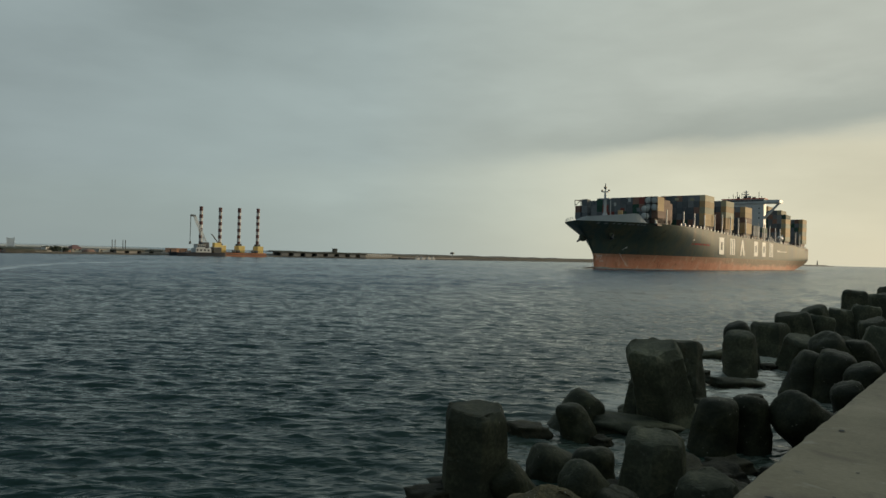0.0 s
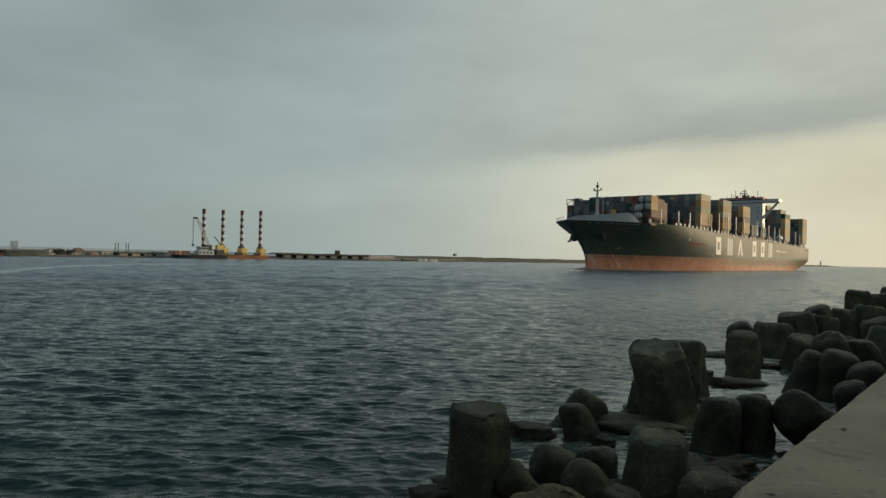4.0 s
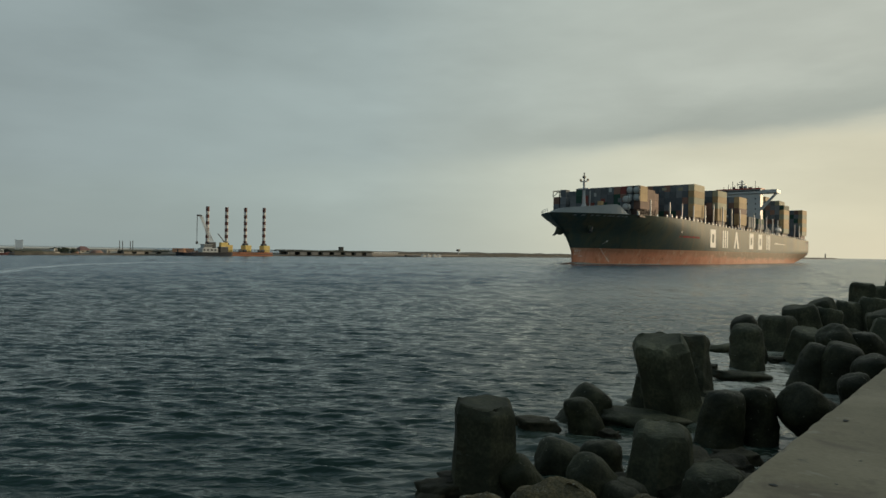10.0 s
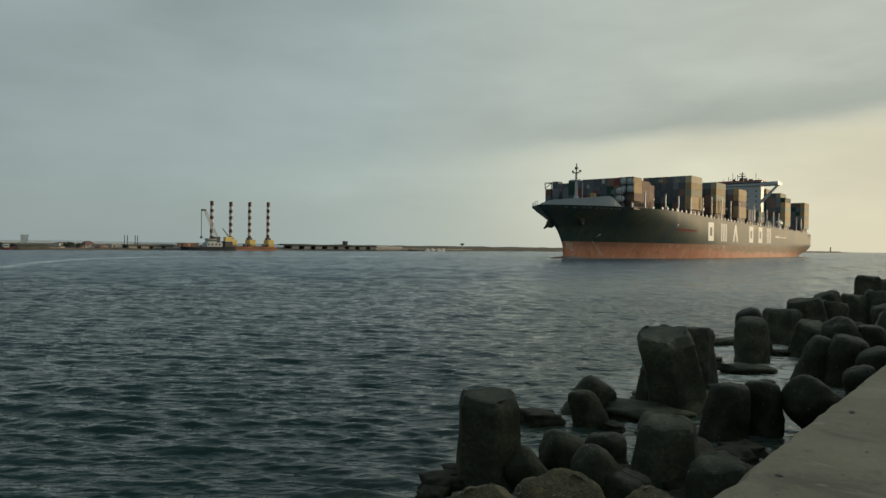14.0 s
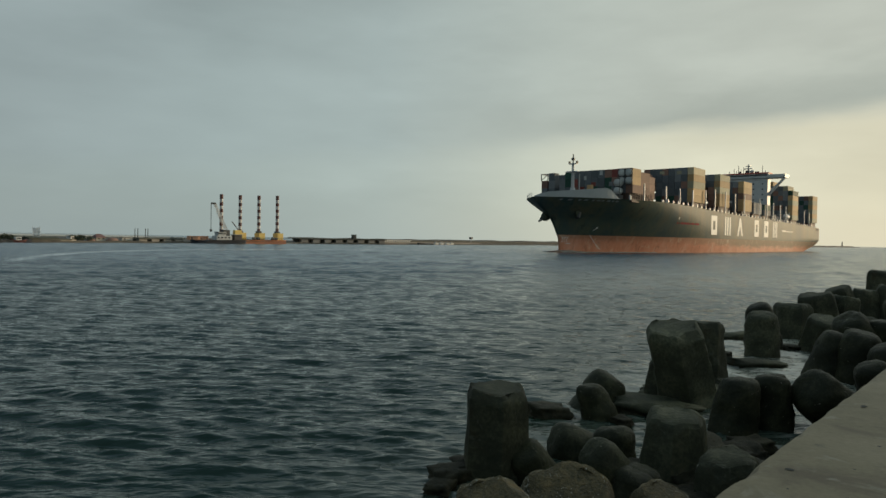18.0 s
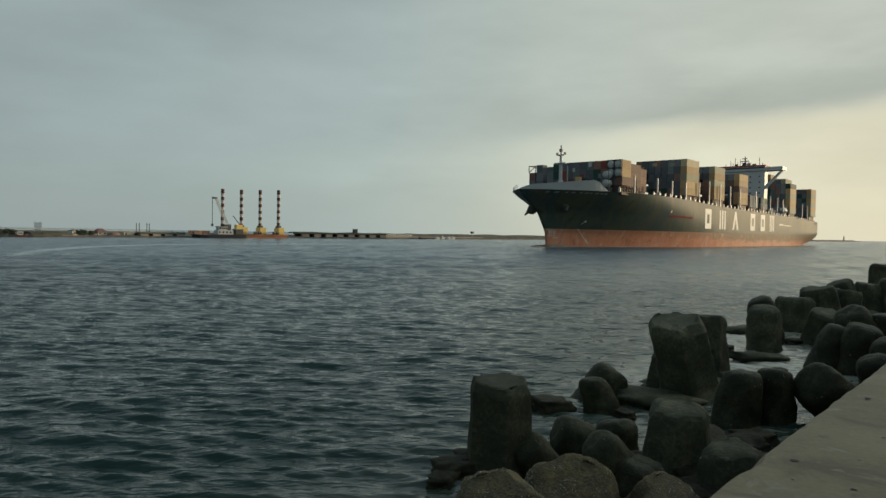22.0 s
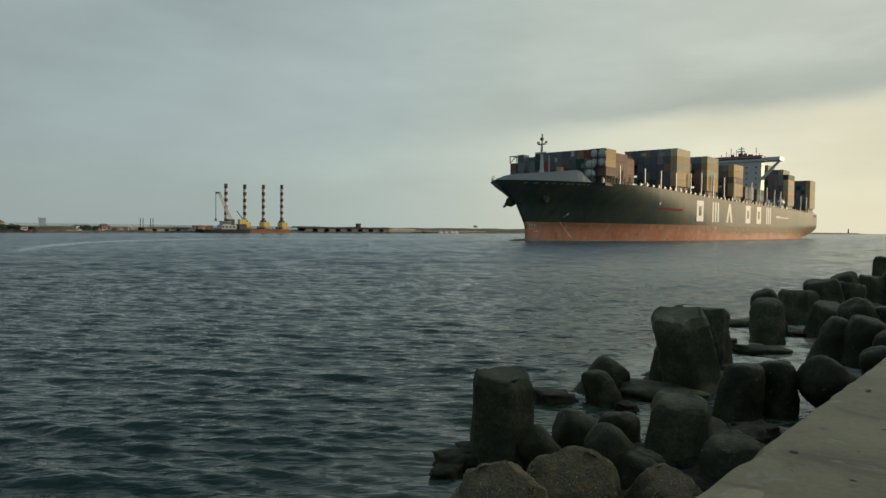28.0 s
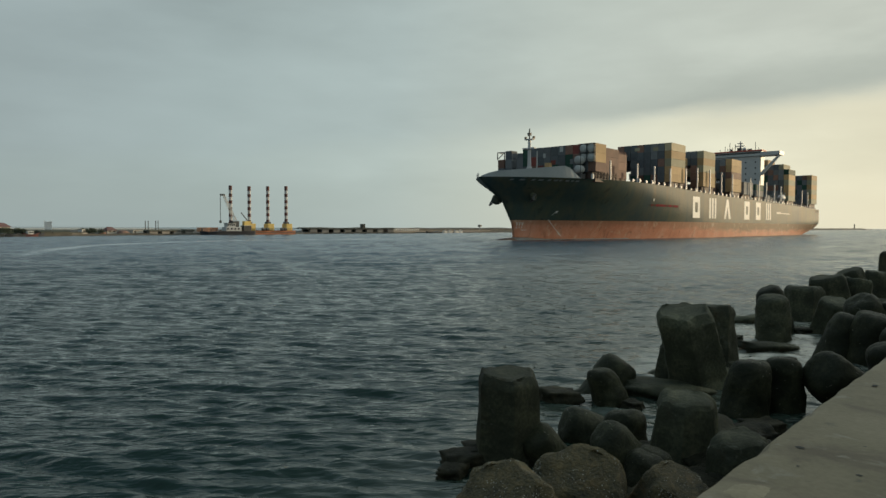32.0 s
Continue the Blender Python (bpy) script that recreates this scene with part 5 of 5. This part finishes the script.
# ---- jack-up barge ----
def jackup():
    g = empty("jackup_barge", Matrix.Translation((-98.2, 343.5, 0)) @ pose(0, 0, 0, 0, 0, 46.2), "orange and yellow jack-up barge with four red-and-white legs", "barge")
    part("pontoon", B(-16, 24, -3, 7, -1, 2.0, bevel=0.2), M["orange"], g)
    part("fender_strip", B(-3, 24, -3.12, -3.0, 0.9, 1.2), M["steel"], g)
    for i, u in enumerate((-12.2, -1.8, 9.0, 20.1)):
        cut = (0.45, 0.3, -0.15, -0.7)[i]
        lg = part("jack_leg", RD((u, 0, -4), (u, 0, 25.0 - cut), 0.82, n=12), M["leg_white"], g, "leg painted in red and white bands")
        for k in range(6):
            z = 5.9 + k * 3.35 - cut
            part("red_band", RD((u, 0, z), (u, 0, z + (2.35 if k == 5 else 1.7)), 0.87, n=12), M["leg_red"], lg)
        if i:
            jh = part("jack_house", B(u - 1.2, u + 2.5, -2.2, 2.2, 2.0, 5.6, bevel=0.15), M["yellow"], g, "yellow jacking house")
            part("jack_frame", B(u - 1.1, u + 1.1, -1.2, 1.2, 5.6, 6.6, bevel=0.1), M["steel"], jh)
    for u in (3.0, 5.4, 14.0, 16.0):
        part("winch", RD((u, -4.4, 2.7), (u + 1.5, -4.4, 2.7), 0.75, n=10), M["steel"], g)
    rail = bmesh.new()
    for k in range(23):
        rod(rail, (-3 + k * 1.2, -2.9, 2.0), (-3 + k * 1.2, -2.9, 3.1), 0.05, n=4)
    rod(rail, (-3, -2.9, 3.1), (23.4, -2.9, 3.1), 0.05, n=4)
    part("deck_rail", rail, M["steel"], g)


def crane_boat():
    g = empty("crane_boat", Matrix.Translation((-98.2, 343.5, 0)) @ pose(0, 0, 0, 0, 0, 46.2), "dark-hulled crane boat with a white deckhouse moored beside the jack-up barge", "boat")
    bm = bmesh.new()
    rows_ = []
    for x, w, zt in ((-31.5, 0.6, 1.9), (-29, 2.4, 1.7), (-25, 3.3, 1.5), (-21, 3.4, 1.8), (-8, 3.4, 1.8), (-4.6, 3.2, 2.0), (-3.6, 2.6, 2.0)):
        rows_.append([bm.verts.new((x, -6.8 - w, zt)), bm.verts.new((x + (0.8 if x < -28 else 0), -6.8 - w * 0.8, -0.8)), bm.verts.new((x + (0.8 if x < -28 else 0), -6.8 + w * 0.8, -0.8)), bm.verts.new((x, -6.8 + w, zt))])
    for r0, r1 in zip(rows_, rows_[1:]):
        for k in range(4):
            bm.faces.new((r0[k], r0[(k + 1) % 4], r1[(k + 1) % 4], r1[k]))
    bm.faces.new(rows_[0])
    bm.faces.new(rows_[-1][::-1])
    part("hull", bm, M["darkhull"], g, "blue-black hull")
    h = part("deckhouse", B(-19.4, -11.2, -9.0, -4.6, 1.8, 3.9, bevel=0.1), M["white"], g, "white deckhouse")
    part("wheelhouse", B(-18.4, -14.2, -8.6, -5.0, 3.9, 5.6, bevel=0.12), M["white"], h)
    part("roof", B(-18.8, -13.8, -8.9, -4.7, 5.6, 5.8), M["grey"], h)
    for k in range(4):
        part("window", B(-18.9 + k * 1.9, -18.0 + k * 1.9, -9.06, -8.97, 2.6, 3.3), M["glass"], h)
        part("window", B(-18.2 + k * 1.0, -17.5 + k * 1.0, -8.66, -8.57, 4.5, 5.2), M["glass"], h)
    part("deckhouse", B(-9.6, -5.4, -8.4, -5.0, 1.8, 4.4, bevel=0.1), M["steel"], g)
    part("awning", B(-9.8, -5.0, -8.8, -4.6, 4.4, 4.6), M["white"], g)
    part("crane_cab", B(-7.6, -3.8, -5.4, -3.2, 4.6, 6.8, bevel=0.1), M["yellow"], g, "yellow crane cab")
    for x in (-27, -24, -22):
        part("bollard", RD((x, -8.6, 1.8), (x, -8.6, 2.6), 0.25), M["steel"], g)
    cr = part("crane", B(-14.4, -10.8, -6.2, -3.4, 3.9, 6.8, bevel=0.1), M["steel"], g, "grey lattice-boom crane")
    bm = bmesh.new()
    p0, p1 = Vector((-11.6, -3.4, 7.0)), Vector((-17.6, -3.4, 19.6))
    for o in (Vector((0.5, 0.5, 0)), Vector((-0.5, 0.5, 0)), Vector((0.5, -0.5, 0)), Vector((-0.5, -0.5, 0))):
        rod(bm, p0 + o * 1.3, p1 + o * 0.8, 0.13, n=4)
    for k in range(12):
        q0, q1 = p0.lerp(p1, k / 12), p0.lerp(p1, (k + 1) / 12)
        for sg in (1, -1):
            rod(bm, q0 + Vector((0.55 * sg, -0.5, 0)), q1 + Vector((-0.55 * sg, -0.5, 0)), 0.07, n=4)
    part("boom", bm, M["leg_white"], cr, "pale lattice boom")
    part("boom_head", B(-19.6, -17.0, -3.8, -3.0, 19.2, 20.1, bevel=0.2), M["steel"], cr)
    part("hoist_line", RD((-19.4, -3.4, 20), (-19.4, -3.4, 6.6), 0.16, n=5), M["steel"], cr)
    part("hook_block", B(-19.8, -19.0, -3.8, -3.0, 5.8, 7.0), M["steel"], cr)
    part("jib", RD((-5.0, -4.4, 6.6), (-8.8, -4.4, 11.0), 0.26, n=5), M["steel"], g)


jackup()
crane_boat()


# ---- the far shore ----
SHORE = [(-420, -60), (-290, 90), (-166, 238), (-142, 288), (-76, 386), (-30, 418), (44, 515), (400, 930), (1240, 1925)]


def shore_band(name, off0, off1, z0, z1, mat, label, i0=0, i1=None, jag=0.0, kind="structure", step=9.0):
    """A bank that follows the far shore between two set-backs."""
    rr = random.Random(len(name) + int(off0))
    pts = [Vector((x, y, 0)) for x, y in SHORE[i0:i1]]
    bm = bmesh.new()
    prev = None
    for p0, p1 in zip(pts, pts[1:]):
        n = max(2, int((p1 - p0).length / step))
        dv = (p1 - p0).normalized()
        back = Vector((-dv.y, dv.x, 0))
        for k in range(n):
            c = p0.lerp(p1, k / n)
            j = rr.uniform(-jag, jag)
            row = [bm.verts.new(c + back * off0 + Vector((0, 0, -1.5))), bm.verts.new(c + back * (off0 + 0.8 + abs(j)) + Vector((0, 0, z0 + j * 0.6))),
                   bm.verts.new(c + back * (off0 + (off1 - off0) * 0.5) + Vector((0, 0, z1 + j))), bm.verts.new(c + back * off1 + Vector((0, 0, z1 * 0.8)))]
            if prev:
                for q in range(3):
                    bm.faces.new((prev[q], row[q], row[q + 1], prev[q + 1]))
            prev = row
    return thing(name, bm, mat, label, "shore", kind=kind)


shore_band("ground", 0.0, 90, 0.8, 1.7, M["shore"], "low stony harbour bank across the channel", jag=0.4)
shore_band("ground", 120, 360, 1.0, 1.5, M["farland"], "flat scrub-grown land far behind the harbour bank", i0=0, i1=6, jag=0.25, step=14)
# land strip coloured pale to imitate haze at the horizon
shore_band("ground", 420, 1500, 2.2, 3.3, M["far_haze"], "flat land behind the scrub, pale with painted-in haze", i0=0, i1=6, jag=0.2, step=20)
shore_band("breakwater", 14, 26, 2.6, 3.6, M["shore"], "long low stone breakwater running out to sea", i0=4, jag=0.3, step=14)


def on_shore(run, back):
    """Pose on the far bank: local x along it, y inland, run metres from its start."""
    for i, ((x0, y0), (x1, y1)) in enumerate(zip(SHORE, SHORE[1:])):
        ln = math.hypot(x1 - x0, y1 - y0)
        if run <= ln:
            break
        run -= ln
    p0, p1 = Vector((*SHORE[i], 0)), Vector((*SHORE[i + 1], 0))
    dv = (p1 - p0).normalized()
    p = p0.lerp(p1, run / ln) + Vector((-dv.y, dv.x, 0)) * back
    return Matrix.Translation(p) @ pose(0, 0, 0, 0, 0, math.degrees(math.atan2(dv.y, dv.x)))


def piled_quay():
    q = empty("piled_quay", on_shore(566, 1.5), "low dark quay deck carried on pale concrete piers", "quay")
    part("deck", B(-3, 55.5, -0.4, 9, 2.5, 3.3, bevel=0.06), M["quaydeck"], q)
    # dark back wall stands for the shade under the deck
    part("back_wall", B(-3, 55.5, 6, 6.5, -1, 2.5), M["steel"], q)
    for k in range(8):
        x = -1.2 + k * 7.4
        part("pier", B(x, x + 4.3, -0.2, 2.2, -1, 2.5, bevel=0.08), M["quay"], q)
    q2 = empty("piled_quay", on_shore(464, 1.5), "low grey quay wall with recessed bays", "quay")
    part("deck", B(0, 24, -0.3, 8, 1.7, 2.3, bevel=0.05), M["quaydeck"], q2)
    # dark tone here too imitates shade in the recessed bays
    part("back_wall", B(0, 24, 4, 4.5, -1, 1.7), M["steel"], q2)
    for k in range(4):
        part("pier", B(0.4 + k * 6.2, 4.4 + k * 6.2, -0.1, 2, -1, 1.7, bevel=0.06), M["quay"], q2)
    q3 = empty("piled_quay", on_shore(420, 1.0), "low grey quay wall beside the scrub", "quay")
    part("deck", B(0, 13, -0.2, 7, 1.1, 1.6, bevel=0.05), M["quaydeck"], q3)
    part("wall", B(0, 13, 0, 1, -1, 1.1), M["quay"], q3)
    q4 = empty("piled_quay", on_shore(622, 2.0), "long pale sea wall with a white balustrade", "quay")
    part("wall", B(0, 110, 0, 1.2, -1, 1.7, bevel=0.06), M["quay"], q4)
    for k in range(12):
        part("baluster", B(0.3 + k * 2.2, 1.1 + k * 2.2, 0.2, 0.8, 1.7, 2.7), M["white"], q4)
    part("rail", B(0, 27, 0.3, 0.7, 2.7, 2.9), M["white"], q4)


piled_quay()


def bush(run, back, w, h, seed):
    """Scrub: a short stem and a crown of many loose leaf clumps."""
    rr = random.Random(seed)
    g = empty("bush", on_shore(run, back) @ Matrix.Translation((0, 0, 1.0)), "dark green wind-cut scrub on the bank", "bush", "scrub on the far bank")
    part("stem", RD((0, 0, -0.4), (0, 0, h * 0.5), 0.14, 0.07, n=6), M["mound"], g)
    bm = bmesh.new()
    for _ in range(130):
        a, q = rr.uniform(0, 6.28), rr.random() ** 0.5
        z = h * (0.12 + 0.88 * rr.random() * (1 - 0.55 * q * q))
        c = Vector((math.cos(a) * q * w / 2, math.sin(a) * q * w / 2, z))
        for _ in range(3):
            n = Vector((rr.uniform(-1, 1), rr.uniform(-1, 1), rr.uniform(-0.4, 1))).normalized()
            u = n.orthogonal().normalized() * rr.uniform(0.16, 0.34)
            v = n.cross(u).normalized() * rr.uniform(0.12, 0.25)
            o = c + Vector((rr.uniform(-0.3, 0.3), rr.uniform(-0.3, 0.3), rr.uniform(-0.2, 0.2)))
            bm.faces.new([bm.verts.new(o + d_) for d_ in (u, v, -u, -v)])
    part("crown", bm, M["leaf"], g)


rr_ = random.Random(12)
for k in range(20):
    bush(394 + k * 1.05 + rr_.uniform(-0.5, 0.5), rr_.uniform(6, 12), rr_.uniform(2.2, 3.8), rr_.uniform(1.2, 2.7), 40 + k)
for k in range(6):
    bush(437 + k * 1.5, 5 + rr_.uniform(0, 4), 2.6, rr_.uniform(1.5, 2.4), 80 + k)
for k in range(9):
    bush(376 + k * 2.4, 7 + rr_.uniform(0, 5), 3.4, rr_.uniform(1.2, 2.3), 120 + k)


def house(run, back, w, d_, h, label):
    g = empty("house", on_shore(run, back) @ Matrix.Translation((0, 0, 1.1)), label, "house")
    part("wall", B(-w / 2, w / 2, 0, d_, -0.3, h), M["wall"], g)
    bm = bmesh.new()
    e = 0.4
    vs = [bm.verts.new(c) for c in ((-w / 2 - e, -e, h), (w / 2 + e, -e, h), (w / 2 + e, d_ + e, h), (-w / 2 - e, d_ + e, h), (-w / 4, d_ / 2, h + 1.6), (w / 4, d_ / 2, h + 1.6))]
    for f in ((0, 1, 5, 4), (2, 3, 4, 5), (1, 2, 5), (3, 0, 4), (3, 2, 1, 0)):
        bm.faces.new([vs[i] for i in f])
    part("roof", bm, M["roof"], g, "red tiled hip roof")
    for k in (-1, 1):
        wn = part("window", B(k * w / 4 - 0.45, k * w / 4 + 0.45, -0.05, 0.05, h * 0.35, h * 0.75), M["glass"], g)
        part("window_sill", B(k * w / 4 - 0.55, k * w / 4 + 0.55, -0.1, 0.0, h * 0.31, h * 0.35), M["white"], wn)


house(408.5, 13, 4.6, 4, 2.6, "small pale house with a red roof among scrub")
house(402.6, 12, 4.0, 4, 1.5, "low house with a red roof close to the boats")


def mound(run, back, w, h, seed):
    bm = bmesh.new()
    bmesh.ops.create_icosphere(bm, subdivisions=3, radius=1.0)
    for v in bm.verts:
        n = noise.noise(v.co * 2 + Vector((seed, 0, 0)))
        v.co = Vector((v.co.x * w / 2, v.co.y * w / 3, max(-0.3, v.co.z) * h)) * (1 + 0.2 * n)
    ob = thing("earth_mound", bm, M["mound"], "heap of reddish-brown earth on the bank", "mound", "earth heaps", smooth=True)
    ob.matrix_world = on_shore(run, back) @ Matrix.Translation((0, 0, 1.0))


house(449.4, 6, 4.2, 4, 1.1, "small brick-red house with a red roof above the bank")
mound(454, 5, 5.5, 1.3, 2)
mound(445.0, 5, 3.6, 1.0, 3)


def mooring_poles():
    for run in (464.6, 466.0, 469.8, 471.0):
        ob = thing("mooring_pole", RD((0, 0, -1), (0, 0, 6.6), 0.17, n=8), M["steel"], "tall dark steel mooring pole", "pole", "mooring poles")
        ob.matrix_world = on_shore(run, 5)


mooring_poles()


def frame_tower():
    g = empty("frame_building", Matrix.Translation((-202.8, 339, 1.2)) @ pose(0, 0, 0, 0, 0, 30), "open-framed multi-storey building shell far behind the bank, haze painted in", "building")
    for x in (0, 1.5, 3.0):
        for y in (0, 2.4):
            part("column", B(x, x + 0.4, y, y + 0.4, -0.9, 5.7 if x != 1.5 else 5.3), M["haze"], g)
    for z in (1.6, 3.3, 4.9):
        part("floor_slab", B(-0.1, 3.5, -0.1, 2.9, z, z + 0.25), M["haze"], g)
    part("back_wall", B(0.05, 3.35, 2.5, 2.7, -0.9, 4.9), M["haze"], g)
    for x in (0.45, 1.95):
        for z in (1.85, 3.55):
            part("infill_panel", B(x, x + 1.0, 0.1, 0.22, z, z + 0.75), M["haze"], g)


frame_tower()


def long_store():
    """A low store with a dull green roof on a grey quay wall."""
    g = empty("quay_store", on_shore(415.5, 1.2), "long low quay store with a dull green roof", "store")
    part("quay_wall", B(-0.4, 12.6, -0.6, 0.0, -1, 1.1, bevel=0.05), M["shore"], g)
    part("wall", B(0, 12.2, 0.02, 5, 0.4, 1.8), M["quaydeck"], g)
    bm = bmesh.new()
    vs = [bm.verts.new(c) for c in ((-0.3, -0.3, 1.75), (12.5, -0.3, 1.75), (12.5, 5.3, 1.75), (-0.3, 5.3, 1.75), (-0.3, 2.5, 2.4), (12.5, 2.5, 2.4))]
    for f in ((0, 1, 5, 4), (2, 3, 4, 5), (1, 2, 5), (3, 0, 4), (3, 2, 1, 0)):
        bm.faces.new([vs[q] for q in f])
    part("roof", bm, M["olive"], g, "dull green pitched roof")


long_store()


def small_boat(run, back, ln, hull_mat, label, cabin=True):
    g = empty("boat", on_shore(run, back), label, "boat", "moored boats")
    bm = bmesh.new()
    n = 9
    rows_ = []
    for i in range(n):
        u = i / (n - 1)
        w = 0.9 * math.sin(math.pi * (0.12 + 0.8 * u)) ** 0.6 * ln / 6
        x = (u - 0.5) * ln
        zt = 0.9 + 0.5 * (2 * u - 1) ** 2
        rows_.append([bm.verts.new((x, -w, zt)), bm.verts.new((x * 0.9, -w * 0.6, -0.3)), bm.verts.new((x * 0.9, w * 0.6, -0.3)), bm.verts.new((x, w, zt))])
    for r0, r1 in zip(rows_, rows_[1:]):
        for k in range(4):
            bm.faces.new((r0[k], r0[(k + 1) % 4], r1[(k + 1) % 4], r1[k]))
    bm.faces.new(rows_[0])
    bm.faces.new(rows_[-1][::-1])
    part("hull", bm, hull_mat, g)
    if cabin:
        c = part("cabin", B(-ln * 0.25, ln * 0.12, -0.6, 0.6, 0.9, 2.1, bevel=0.08), M["white"], g)
        part("cabin_window", B(-ln * 0.2, ln * 0.08, -0.63, -0.58, 1.4, 1.8), M["glass"], c)


small_boat(409.6, -1.6, 6.2, M["leg_red"], "small dark red workboat with a white cabin moored at the bank")
small_boat(412.6, -1.5, 4.4, M["darkhull"], "dark blue fishing boat moored at the bank", cabin=False)
small_boat(407.0, -1.4, 6.0, M["steel"], "dark fishing boat moored at the bank", cabin=False)
small_boat(402.5, -1.6, 5.0, M["steel"], "dark fishing boat beside the bank", cabin=False)
small_boat(392.0, -3.0, 14.0, M["steel"], "long low dark barge moored below the scrub", cabin=False)
for k, run in enumerate((670, 676, 683, 688)):
    small_boat(run, -2.0, 5.0, M["white"], "small white motorboat moored at the sea wall")
small_boat(656, -2.2, 12, M["steel"], "long black barge moored at the sea wall", cabin=False)


def shed(run, back, w, h, mat, label, category, z=1.2):
    g = empty(category.replace(" ", "_"), on_shore(run, back) @ Matrix.Translation((0, 0, z)), label, category)
    part("wall", B(0, w, 0, 2.6, -0.2, h, bevel=0.04), mat, g)
    part("roof", B(-0.15, w + 0.15, -0.15, 2.75, h, h + 0.15), mat if category == "shed" else M["quaydeck"], g)
    for k in range(max(1, int(w / 6))):
        part("door", B(0.6 + k * 6, 1.5 + k * 6, -0.05, 0.03, -0.1, h * 0.8), M["steel"], g)


shed(492.2, 3, 10.5, 1.7, M["orangeshed"], "long low orange site shed on the quay", "shed", z=1.7)
shed(483, 3, 5.5, 1.5, M["wall"], "small pale shed on the quay", "shed")
shed(429, 1.5, 6.5, 0.7, M["wall"], "low tan wall-like store on the bank", "store", z=0.6)
shed(434.0, 3, 1.6, 1.5, M["white"], "small white hut on the bank", "hut")
shed(600.5, 5, 2.2, 2.3, M["quaydeck"], "small dark hut standing on the quay deck", "hut", z=3.4)
shed(458, 4, 5, 1.0, M["wall"], "low pale shed on the bank", "shed")


def navigation_mark():
    g = empty("navigation_mark", on_shore(727, 8), "small harbour mark with a dark cage", "beacon")
    part("post", RD((0, 0, 0), (0, 0, 5.6), 0.25), M["white"], g)
    part("cage", B(-1.1, 1.1, -1.1, 1.1, 4.4, 5.9, bevel=0.1), M["steel"], g)


navigation_mark()


def lighthouse():
    g = empty("lighthouse", on_shore(2417, 20) @ Matrix.Translation((0, 0, 2.6)), "small slender lighthouse at the breakwater head", "lighthouse")
    part("tower", RD((0, 0, 0), (0, 0, 9.5), 1.7, 1.2, n=12), M["quaydeck"], g)
    part("gallery", RD((0, 0, 9.5), (0, 0, 10.0), 1.9, n=12), M["steel"], g)
    ln = part("lantern", RD((0, 0, 10.0), (0, 0, 12.0), 0.95, n=10), M["glass"], g)
    part("cap", RD((0, 0, 12.0), (0, 0, 13.0), 1.1, 0.1, n=10), M["steel"], ln)


lighthouse()


# ---- motion ----
def motions():
    rows_ = []
    for i in range(17):
        t = 2.0 * i
        u = 32 - t
        rows_.append((t, Matrix.Translation(BOW + Vector((1.5694 * u +0.00010 * u * u, 1.9341 * u -0.00110 * u * u, 0))) @ pose(0, 0, 0, 0, 0, SHIP_YAW - 0.011 * u)))
    walk(ship, rows_)
    drift = Vector((0.16, -0.38, 0))
    walk(water, [(t, Matrix.Translation(Vector((-2.5, 4, 0)) + drift * t)) for t in (0, 8, 16, 24, 32)])


motions()
